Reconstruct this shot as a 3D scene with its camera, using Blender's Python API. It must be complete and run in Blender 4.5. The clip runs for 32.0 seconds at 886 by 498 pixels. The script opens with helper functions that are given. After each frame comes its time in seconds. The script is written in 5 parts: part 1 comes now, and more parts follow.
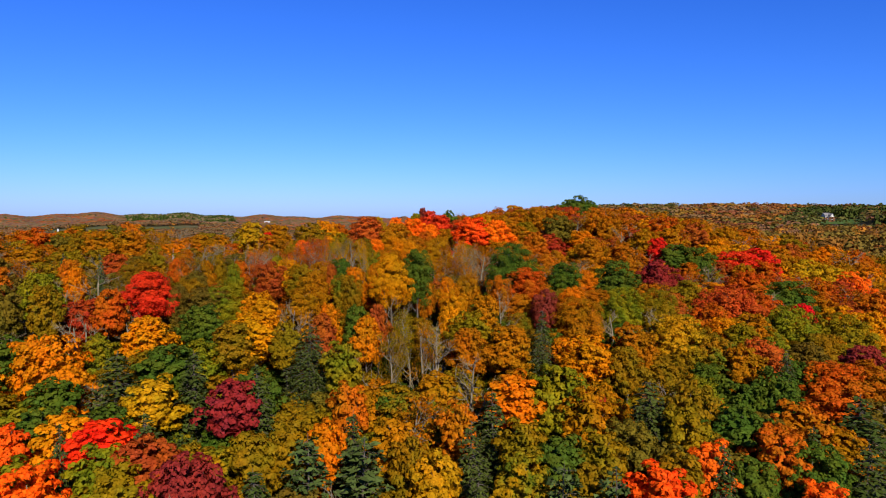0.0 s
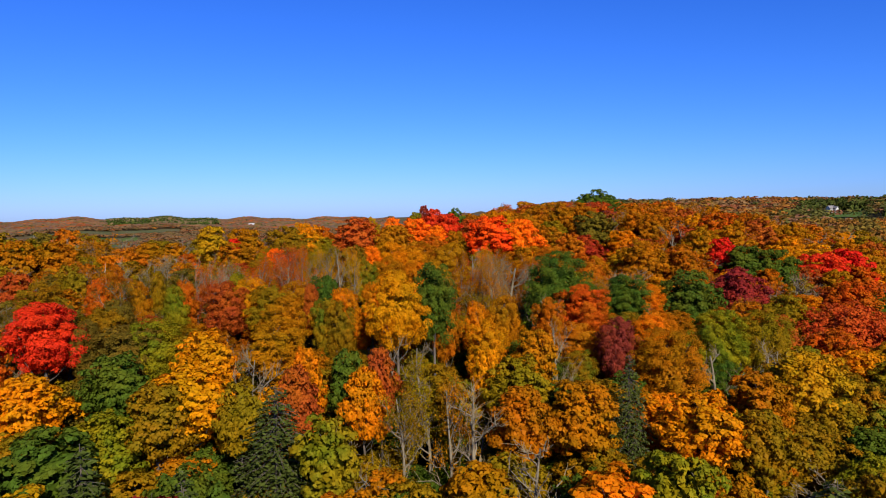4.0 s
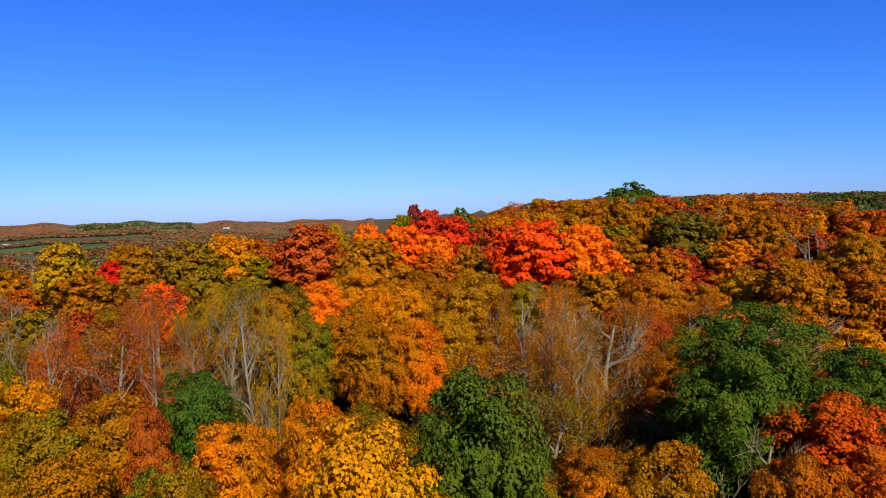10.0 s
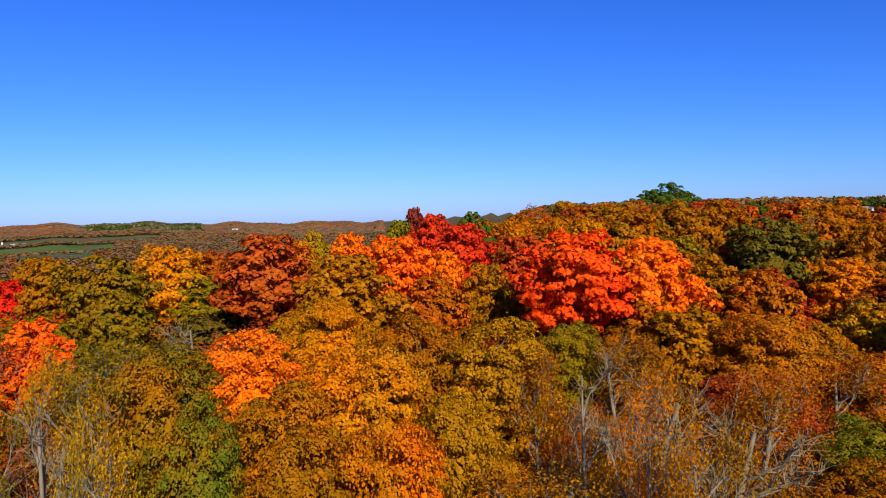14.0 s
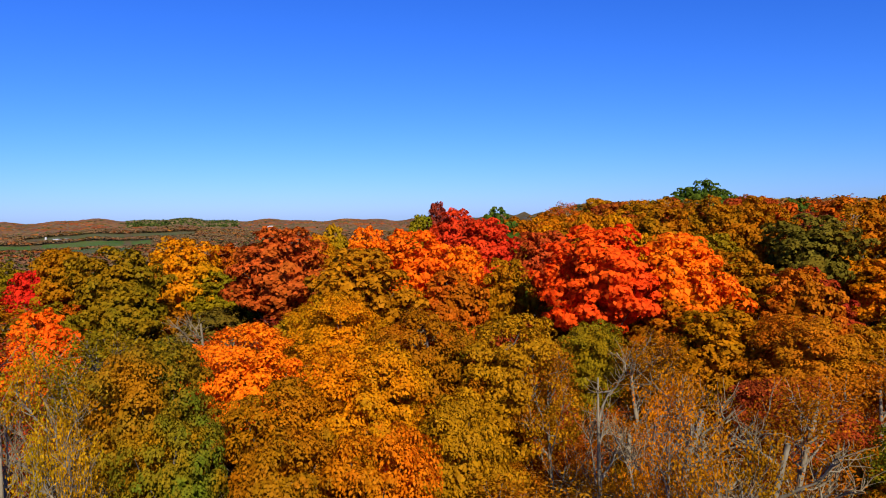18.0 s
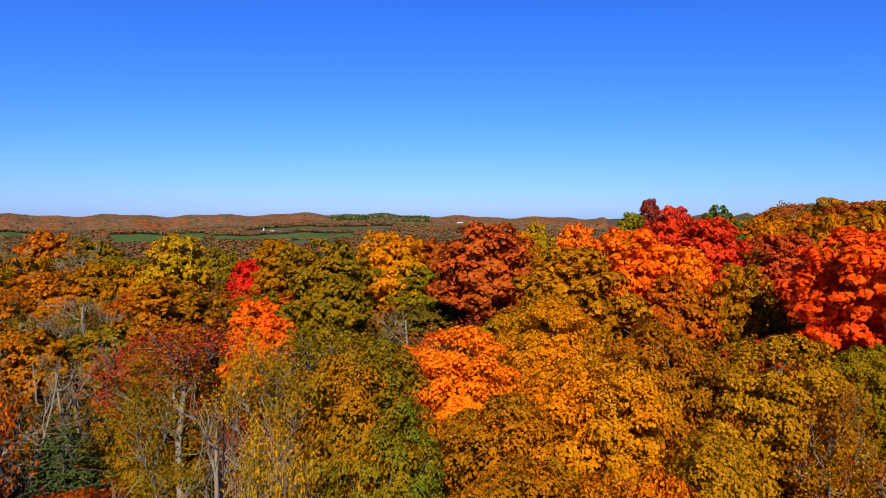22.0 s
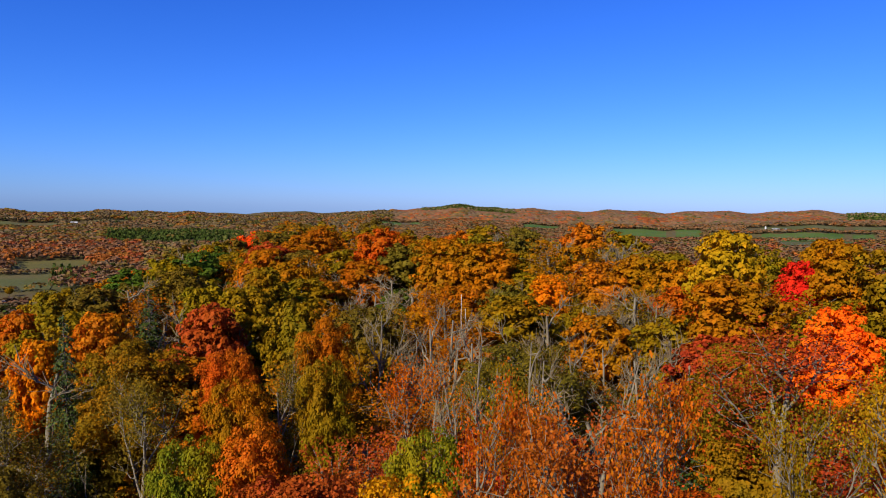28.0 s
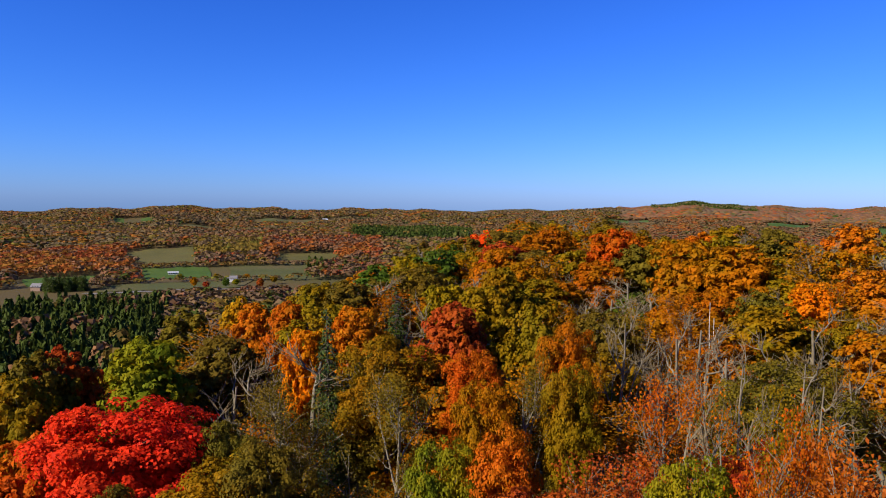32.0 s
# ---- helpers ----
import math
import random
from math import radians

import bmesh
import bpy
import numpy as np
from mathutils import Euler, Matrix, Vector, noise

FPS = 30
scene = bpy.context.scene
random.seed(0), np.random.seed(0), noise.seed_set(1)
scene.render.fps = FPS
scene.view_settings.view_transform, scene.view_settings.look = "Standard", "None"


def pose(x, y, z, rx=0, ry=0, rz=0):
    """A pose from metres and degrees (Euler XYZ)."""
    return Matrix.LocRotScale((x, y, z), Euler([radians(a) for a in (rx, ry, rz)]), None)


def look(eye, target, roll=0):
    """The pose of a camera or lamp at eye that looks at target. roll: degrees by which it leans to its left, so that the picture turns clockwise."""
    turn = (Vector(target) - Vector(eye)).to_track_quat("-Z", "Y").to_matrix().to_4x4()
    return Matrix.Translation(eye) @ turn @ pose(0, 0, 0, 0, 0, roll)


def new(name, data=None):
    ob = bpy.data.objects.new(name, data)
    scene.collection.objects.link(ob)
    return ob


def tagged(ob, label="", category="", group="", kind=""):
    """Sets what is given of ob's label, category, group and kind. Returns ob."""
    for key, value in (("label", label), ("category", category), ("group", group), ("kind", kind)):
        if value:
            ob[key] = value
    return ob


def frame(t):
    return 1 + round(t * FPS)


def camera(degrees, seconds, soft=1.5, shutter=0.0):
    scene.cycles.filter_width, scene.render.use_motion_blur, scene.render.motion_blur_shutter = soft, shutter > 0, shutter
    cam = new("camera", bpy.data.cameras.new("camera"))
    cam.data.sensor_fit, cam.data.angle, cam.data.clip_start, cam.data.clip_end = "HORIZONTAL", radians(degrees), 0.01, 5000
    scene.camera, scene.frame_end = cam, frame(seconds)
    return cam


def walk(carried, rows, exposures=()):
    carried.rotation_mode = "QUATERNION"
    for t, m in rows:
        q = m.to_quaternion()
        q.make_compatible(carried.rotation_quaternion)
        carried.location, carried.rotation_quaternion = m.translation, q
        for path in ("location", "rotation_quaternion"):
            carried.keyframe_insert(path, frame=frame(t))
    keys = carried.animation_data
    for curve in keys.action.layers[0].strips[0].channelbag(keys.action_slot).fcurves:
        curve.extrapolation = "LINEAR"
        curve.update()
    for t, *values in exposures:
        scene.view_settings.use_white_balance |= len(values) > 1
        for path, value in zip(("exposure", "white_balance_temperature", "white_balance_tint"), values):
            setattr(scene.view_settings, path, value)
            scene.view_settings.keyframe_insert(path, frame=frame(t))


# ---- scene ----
cam = camera(64.5, 32.0, soft=1.0)
METRES, EYE, TILT, LEAN, TURN = 130.0, 40.0, -2.8, 0.0, 0.0
ROWS = [
    (0.0, 0.0, 0.0, 0.0, 0.0, 0.0, 0.0),
    (0.5, -0.0039, 0.0345, 0.0019, -0.09, -0.04, 0.12),
    (1.0, -0.0084, 0.0684, 0.0038, -0.17, -0.04, 0.3),
    (1.5, -0.0137, 0.1017, 0.0056, -0.24, -0.05, 0.46),
    (2.0, -0.0194, 0.1346, 0.0075, -0.35, -0.08, 0.6),
    (2.5, -0.0244, 0.1679, 0.0092, -0.5, -0.09, 0.7),
    (3.0, -0.0291, 0.2015, 0.0108, -0.7, -0.1, 0.8),
    (3.5, -0.0325, 0.2355, 0.0119, -0.88, -0.1, 0.88),
    (5.5, -0.0427, 0.3752, 0.0176, -1.78, 0.06, 1.21),
    (6.0, -0.0441, 0.4101, 0.0193, -1.98, 0.11, 1.32),
    (6.5, -0.0454, 0.4449, 0.0214, -2.13, 0.1, 1.4),
    (7.0, -0.0468, 0.48, 0.023, -2.28, 0.11, 1.47),
    (7.5, -0.0485, 0.5151, 0.0246, -2.39, 0.12, 1.5),
    (8.0, -0.0502, 0.5502, 0.0266, -2.49, 0.07, 1.54),
    (8.5, -0.0516, 0.5853, 0.0288, -2.57, 0.02, 1.62),
    (9.0, -0.0523, 0.6214, 0.0313, -2.63, 0.01, 1.65),
    (9.5, -0.0523, 0.6572, 0.0338, -2.68, -0.02, 1.73),
    (10.0, -0.0518, 0.6931, 0.0362, -2.7, -0.03, 1.75),
    (10.5, -0.0509, 0.729, 0.0388, -2.66, -0.03, 1.79),
    (11.0, -0.0491, 0.7639, 0.0409, -2.57, 0.02, 1.85),
    (11.5, -0.047, 0.7969, 0.0431, -2.49, 0.06, 1.81),
    (12.0, -0.0448, 0.8265, 0.0459, -2.38, 0.12, 1.74),
    (12.5, -0.0433, 0.8493, 0.049, -2.31, 0.11, 1.7),
    (13.0, -0.0426, 0.8644, 0.051, -2.24, 0.15, 1.51),
    (13.5, -0.0418, 0.8719, 0.0502, -2.1, 0.22, 1.42),
    (14.0, -0.0409, 0.8732, 0.0482, -1.9, 0.18, 1.34),
    (14.5, -0.0401, 0.8742, 0.0465, -1.61, 0.17, 1.33),
    (16.5, -0.0328, 0.8828, 0.0455, -0.62, 0.18, 1.13),
    (17.0, -0.0313, 0.8848, 0.0451, 0.04, 0.18, 1.01),
    (17.5, -0.0307, 0.8875, 0.0451, 0.51, 0.13, 0.93),
    (18.0, -0.0312, 0.8908, 0.0452, 0.78, 0.13, 0.8),
    (18.5, -0.0323, 0.8945, 0.0453, 0.94, 0.09, 0.62),
    (19.0, -0.034, 0.8985, 0.0454, 1.08, 0.08, 0.48),
    (19.5, -0.0361, 0.9022, 0.0455, 1.2, 0.08, 0.33),
    (20.0, -0.0387, 0.9059, 0.0459, 1.28, 0.04, 0.17),
    (20.5, -0.0413, 0.9099, 0.0466, 3.15, -0.02, -0.05),
    (21.0, -0.0442, 0.9141, 0.0463, 6.76, 0.01, -0.35),
    (21.5, -0.047, 0.9181, 0.0459, 11.37, 0.02, -0.67),
    (22.0, -0.0501, 0.9216, 0.0456, 15.92, -0.06, -0.92),
    (22.5, -0.0532, 0.9241, 0.0456, 19.44, -0.15, -1.15),
    (23.0, -0.0567, 0.9263, 0.0454, 22.75, -0.2, -1.42),
    (23.5, -0.06, 0.9279, 0.0451, 26.19, -0.28, -1.68),
    (24.0, -0.0632, 0.9291, 0.045, 29.87, -0.38, -1.94),
    (24.5, -0.0665, 0.93, 0.0449, 33.93, -0.53, -2.16),
    (25.0, -0.0697, 0.9302, 0.0449, 37.82, -0.7, -2.32),
    (25.5, -0.0728, 0.9289, 0.045, 41.35, -0.89, -2.42),
    (27.5, -0.0867, 0.9196, 0.0438, 51.96, -1.53, -3.04),
    (28.0, -0.0894, 0.9141, 0.0444, 54.76, -1.76, -3.08),
    (28.5, -0.0913, 0.9101, 0.0451, 58.01, -1.99, -3.14),
    (29.0, -0.0926, 0.9091, 0.0454, 60.95, -2.19, -3.14),
    (29.5, -0.0937, 0.9085, 0.0456, 63.1, -2.33, -3.12),
    (30.0, -0.0947, 0.9077, 0.0458, 65.06, -2.47, -3.15),
    (30.5, -0.0961, 0.9077, 0.046, 67.14, -2.6, -3.2),
    (31.0, -0.0975, 0.9081, 0.0462, 69.23, -2.74, -3.22),
    (31.5, -0.0987, 0.9086, 0.0463, 71.23, -2.86, -3.27),
    (32.0, -0.0995, 0.9092, 0.0465, 72.97, -2.97, -3.25),
]
walk(cam, [(t, pose(0, 0, EYE, TILT, LEAN, TURN) @ pose(METRES * x, METRES * y, METRES * z, 90 + pitch, roll, yaw)) for t, x, y, z, yaw, pitch, roll in ROWS],
     [(0.0, 0.85), (25.0, 0.85), (28.0, 0.92), (32.0, 0.97)])


# ---- world, sun and exposure ----
SUN_AZ, SUN_EL = radians(163.0), radians(33.0)
world = bpy.data.worlds.new("clear_sky")
scene.world = world
world.use_nodes = True
wn = world.node_tree.nodes
sky = wn.new("ShaderNodeTexSky")
sky.sky_type = "NISHITA"
sky.sun_disc = False
sky.sun_elevation, sky.sun_rotation = SUN_EL, SUN_AZ
sky.altitude, sky.air_density, sky.dust_density, sky.ozone_density = 300, 1.0, 0.3, 4.0
tone = wn.new("ShaderNodeMix")
tone.data_type, tone.blend_type = "RGBA", "MULTIPLY"
tone.inputs[0].default_value = 1.0
tone.inputs[7].default_value = (0.59, 0.79, 1.40, 1)
world.node_tree.links.new(sky.outputs[0], tone.inputs[6])
# the deep, saturated blue of a clear autumn sky: channel by channel contrast
split, join = wn.new("ShaderNodeSeparateColor"), wn.new("ShaderNodeCombineColor")
world.node_tree.links.new(tone.outputs[2], split.inputs[0])
for n, (gain, power) in enumerate(((0.350, 1.57), (0.580, 1.24), (1.08, 1.0))):
    pw, ml = wn.new("ShaderNodeMath"), wn.new("ShaderNodeMath")
    pw.operation, ml.operation = "POWER", "MULTIPLY"
    pw.inputs[1].default_value, ml.inputs[1].default_value = power, gain
    world.node_tree.links.new(split.outputs[n], pw.inputs[0])
    world.node_tree.links.new(pw.outputs[0], ml.inputs[0])
    world.node_tree.links.new(ml.outputs[0], join.inputs[n])
world.node_tree.links.new(join.outputs[0], wn["Background"].inputs["Color"])
wn["Background"].inputs["Strength"].default_value = 0.0586
sun = new("sun", bpy.data.lights.new("sun", "SUN"))
sun.data.energy, sun.data.angle, sun.data.color = 4.1, radians(0.53), (1.0, 0.90, 0.74)
sun_dir = Vector((math.sin(SUN_AZ) * math.cos(SUN_EL), math.cos(SUN_AZ) * math.cos(SUN_EL), math.sin(SUN_EL)))
sun.matrix_world = look(sun_dir * 300, (0, 0, 0))


# ---- materials ----
def base_mat(name):
    m = bpy.data.materials.new(name)
    m.use_nodes = True
    nt = m.node_tree
    return m, nt, nt.nodes, nt.links


def ramp(nodes, stops):
    r = nodes.new("ShaderNodeValToRGB")
    while len(r.color_ramp.elements) < len(stops):
        r.color_ramp.elements.new(0.5)
    for e, (p, c) in zip(r.color_ramp.elements, stops):
        e.position, e.color = p, (*c, 1)
    return r


def mixrgb(nodes, links, fac, a, b, mode="MIX"):
    m = nodes.new("ShaderNodeMix")
    m.data_type, m.blend_type = "RGBA", mode
    for sock, v in ((m.inputs[0], fac), (m.inputs[6], a), (m.inputs[7], b)):
        if isinstance(v, (int, float)):
            sock.default_value = v
        elif isinstance(v, tuple):
            sock.default_value = (*v, 1)
        else:
            links.new(v, sock)
    return m.outputs[2]


def noise_fac(nodes, links, scale, detail=3.0, coord="Object", lo=0.35, hi=0.65):
    tc = nodes.new("ShaderNodeTexCoord")
    n = nodes.new("ShaderNodeTexNoise")
    n.inputs["Scale"].default_value, n.inputs["Detail"].default_value = scale, detail
    links.new(tc.outputs[coord], n.inputs["Vector"])
    mr = nodes.new("ShaderNodeMapRange")
    mr.inputs[1].default_value, mr.inputs[2].default_value = lo, hi
    links.new(n.outputs["Fac"], mr.inputs[0])
    return mr.outputs[0]


def own_colour(nodes):
    """The second of the two colours that each tree part carries."""
    n = nodes.new("ShaderNodeAttribute")
    n.attribute_type, n.attribute_name = "OBJECT", "second_colour"
    return n.outputs["Color"]


def leaf_mat(name, main, second, share=0.35, glow=0.30):
    """Leaves: two hues in patches over the crown, each leaf a little lighter or darker, each tree shifted in hue."""
    m, nt, nodes, links = base_mat(name)
    bsdf, out = nodes["Principled BSDF"], nodes["Material Output"]
    patch = noise_fac(nodes, links, 0.30, 3.0, "Object", 0.62 - share, 0.86 - share)
    geo, info = nodes.new("ShaderNodeNewGeometry"), nodes.new("ShaderNodeObjectInfo")
    if main is None:
        main, second = info.outputs["Color"], own_colour(nodes)
    col = mixrgb(nodes, links, patch, main, second)
    hue = nodes.new("ShaderNodeHueSaturation")
    for src, lo, hi, sock in ((info.outputs["Random"], 0.488, 0.512, "Hue"), (geo.outputs["Random Per Island"], 0.72, 1.22, "Value")):
        mr = nodes.new("ShaderNodeMapRange")
        mr.inputs[3].default_value, mr.inputs[4].default_value = lo, hi
        links.new(src, mr.inputs[0])
        links.new(mr.outputs[0], hue.inputs[sock])
    links.new(col, hue.inputs["Color"])
    links.new(hue.outputs[0], bsdf.inputs["Base Color"])
    bsdf.inputs["Roughness"].default_value = 0.55
    bsdf.inputs["Specular IOR Level"].default_value = 0.03
    tr, mx = nodes.new("ShaderNodeBsdfTranslucent"), nodes.new("ShaderNodeMixShader")
    links.new(hue.outputs[0], tr.inputs["Color"])
    mx.inputs[0].default_value = glow
    links.new(bsdf.outputs[0], mx.inputs[1])
    links.new(tr.outputs[0], mx.inputs[2])
    links.new(mx.outputs[0], out.inputs["Surface"])
    return m


LEAF_COLOURS = {
    "red": ((0.68, 0.026, 0.011), (0.68, 0.040, 0.009)),
    "scarlet": ((0.80, 0.072, 0.006), (0.84, 0.110, 0.006)),
    "crimson": ((0.25, 0.032, 0.025), (0.29, 0.038, 0.019)),
    "russet": ((0.36, 0.050, 0.012), (0.40, 0.080, 0.008)),
    "cherry": ((0.52, 0.055, 0.012), (0.46, 0.074, 0.010)),
    "rust": ((0.54, 0.108, 0.005), (0.43, 0.132, 0.004)),
    "orange": ((0.88, 0.190, 0.005), (0.88, 0.142, 0.005)),
    "amber": ((0.45, 0.138, 0.003), (0.32, 0.136, 0.003)),
    "gold": ((0.69, 0.212, 0.003), (0.50, 0.205, 0.003)),
    "ochre": ((0.46, 0.195, 0.004), (0.38, 0.160, 0.004)),
    "yellow": ((0.53, 0.255, 0.005), (0.37, 0.225, 0.005)),
    "yellowgreen": ((0.28, 0.205, 0.006), (0.140, 0.160, 0.007)),
    "turning": ((0.38, 0.176, 0.004), (0.125, 0.148, 0.008)),
    "olive": ((0.29, 0.152, 0.004), (0.205, 0.146, 0.005)),
    "moss": ((0.145, 0.108, 0.011), (0.170, 0.108, 0.009)),
    "green": ((0.060, 0.110, 0.011), (0.095, 0.120, 0.009)),
    "dark": ((0.042, 0.062, 0.012), (0.052, 0.070, 0.012)),
    "grey": ((0.068, 0.095, 0.024), (0.064, 0.088, 0.020)),
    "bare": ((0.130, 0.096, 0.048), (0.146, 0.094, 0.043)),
    "brown": ((0.175, 0.086, 0.037), (0.205, 0.086, 0.035)),
}


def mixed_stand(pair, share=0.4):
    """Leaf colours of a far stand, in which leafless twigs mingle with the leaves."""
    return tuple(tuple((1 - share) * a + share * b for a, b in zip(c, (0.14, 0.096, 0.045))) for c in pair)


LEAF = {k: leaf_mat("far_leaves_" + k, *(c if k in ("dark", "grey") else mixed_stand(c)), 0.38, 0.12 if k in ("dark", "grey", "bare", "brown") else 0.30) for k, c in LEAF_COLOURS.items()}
TREE_LEAF = leaf_mat("tree_leaves", None, None, 0.23, 0.36)
NEEDLE = leaf_mat("needles", None, None, 0.35, 0.12)


def bark_mat(name, rough=0.9):
    m, nt, nodes, links = base_mat(name)
    f = noise_fac(nodes, links, 1.6, 6.0)
    col = mixrgb(nodes, links, f, nodes.new("ShaderNodeObjectInfo").outputs["Color"], own_colour(nodes))
    tc, w = nodes.new("ShaderNodeTexCoord"), nodes.new("ShaderNodeTexNoise")
    mp = nodes.new("ShaderNodeMapping")
    mp.inputs["Scale"].default_value = (9, 9, 1.5)
    w.inputs["Scale"].default_value = 1.0
    links.new(tc.outputs["Object"], mp.inputs[0])
    links.new(mp.outputs[0], w.inputs["Vector"])
    bump = nodes.new("ShaderNodeBump")
    bump.inputs["Strength"].default_value, bump.inputs["Distance"].default_value = 0.6, 0.05
    links.new(w.outputs["Fac"], bump.inputs["Height"])
    links.new(bump.outputs[0], nodes["Principled BSDF"].inputs["Normal"])
    links.new(col, nodes["Principled BSDF"].inputs["Base Color"])
    nodes["Principled BSDF"].inputs["Roughness"].default_value = rough
    return m


BARK_COLOURS = {"dark": ((0.055, 0.042, 0.031), (0.11, 0.088, 0.068)), "grey": ((0.125, 0.100, 0.062), (0.20, 0.165, 0.108)),
                "pale": ((0.36, 0.32, 0.25), (0.50, 0.45, 0.36)), "brown": ((0.145, 0.100, 0.044), (0.20, 0.145, 0.070))}
BARK = bark_mat("tree_bark")


def earth_mat(name, stops, s1=0.004, s2=0.09, rough=0.95, coord="Object"):
    """Ground cover: large patches and fine grain."""
    m, nt, nodes, links = base_mat(name)
    a = noise_fac(nodes, links, s1, 6.0, coord, 0.3, 0.7)
    r = ramp(nodes, stops)
    links.new(a, r.inputs[0])
    g = noise_fac(nodes, links, s2, 5.0, coord, 0.3, 0.7)
    col = mixrgb(nodes, links, g, r.outputs[0], (0.5, 0.5, 0.5), "OVERLAY")
    fine = mixrgb(nodes, links, noise_fac(nodes, links, s2 * 9, 4.0, coord, 0.25, 0.75), (0.62, 0.62, 0.62), (1.25, 1.25, 1.25))
    col = mixrgb(nodes, links, 1.0, col, fine, "MULTIPLY")
    links.new(col, nodes["Principled BSDF"].inputs["Base Color"])
    nodes["Principled BSDF"].inputs["Roughness"].default_value = rough
    nodes["Principled BSDF"].inputs["Specular IOR Level"].default_value = 0.1
    return m


LITTER = earth_mat("leaf_litter_ground", [(0.0, (0.075, 0.055, 0.022)), (0.5, (0.105, 0.075, 0.025)), (1.0, (0.07, 0.075, 0.025))])


# ---- mesh helpers ----
def mesh_from(name, verts, faces, mats=(), index=None, smooth=False):
    """A mesh of quads or triangles from arrays."""
    verts, faces = np.asarray(verts, np.float32), np.asarray(faces, np.int32)
    me = bpy.data.meshes.new(name)
    n, k = faces.shape
    me.vertices.add(len(verts))
    me.vertices.foreach_set("co", verts.ravel())
    me.loops.add(n * k)
    me.loops.foreach_set("vertex_index", faces.ravel())
    me.polygons.add(n)
    me.polygons.foreach_set("loop_start", np.arange(0, n * k, k, dtype=np.int32))
    me.polygons.foreach_set("loop_total", np.full(n, k, np.int32))
    for m in mats:
        me.materials.append(m)
    if index is not None:
        me.polygons.foreach_set("material_index", np.asarray(index, np.int32))
    if smooth:
        me.polygons.foreach_set("use_smooth", np.ones(n, bool))
    me.update(calc_edges=True)
    return me


def part(name, me, material, parent, label="", colours=None):
    """One mesh object under a thing, with its two colours where the material asks for them."""
    ob = new(name, me)
    ob.parent = parent
    if not me.materials:
        me.materials.append(material)
    if colours:
        ob.color = (*colours[0], 1)
        ob["second_colour"] = list(colours[1])
    return tagged(ob, label)


class Wood:
    """Collects tapered tubes into one mesh."""

    def __init__(self):
        self.v, self.f, self.n = [], [], 0

    def tube(self, pts, rad, sides):
        pts, rad = np.asarray(pts, float), np.asarray(rad, float)
        d = np.gradient(pts, axis=0)
        d /= np.linalg.norm(d, axis=1, keepdims=True) + 1e-9
        ref = np.where(np.abs(d[:, 2:3]) > 0.9, [[1.0, 0, 0]], [[0, 0, 1.0]])
        a = np.cross(d, ref)
        a /= np.linalg.norm(a, axis=1, keepdims=True) + 1e-9
        b = np.cross(d, a)
        ang = np.linspace(0, 2 * np.pi, sides, endpoint=False)
        ring = pts[:, None] + rad[:, None, None] * (np.cos(ang)[None, :, None] * a[:, None] + np.sin(ang)[None, :, None] * b[:, None])
        k = len(pts)
        i, j = np.meshgrid(np.arange(k - 1), np.arange(sides), indexing="ij")
        jn = (j + 1) % sides
        q = np.stack([i * sides + j, i * sides + jn, (i + 1) * sides + jn, (i + 1) * sides + j], -1).reshape(-1, 4)
        self.v.append(ring.reshape(-1, 3))
        self.f.append(q + self.n)
        self.n += k * sides

    def mesh(self, name):
        return mesh_from(name, np.concatenate(self.v), np.concatenate(self.f), smooth=True)


def unit(v):
    return v / (np.linalg.norm(v, axis=-1, keepdims=True) + 1e-9)


def leaf_quads(rng, p, n, size, slim=0.62):
    """A folded, pointed quad for each leaf spray at p, facing n."""
    k = len(p)
    u = unit(np.cross(n, rng.normal(size=(k, 3))))
    w = np.cross(n, u)
    s = size * rng.uniform(0.6, 1.35, (k, 1))
    fold = n * s * 0.22
    v = np.stack([p - u * s * 0.5, p + w * s * slim * 0.5 + fold, p + u * s * 0.5, p - w * s * slim * 0.5 + fold], 1).reshape(-1, 3)
    return v, np.arange(4 * k).reshape(-1, 4)


# ---- tree templates: 18.5 m high, 6.8 m across but for the broadleaf crowns ----
TH, TW = 18.5, 6.8


def crown_radius(s, shape):
    """Crown outline by height s from its base (0) to its top (1)."""
    return (1 - np.abs(2 * np.clip(s, 0.0, 1.0) ** shape - 1) ** 2.3) ** 0.55


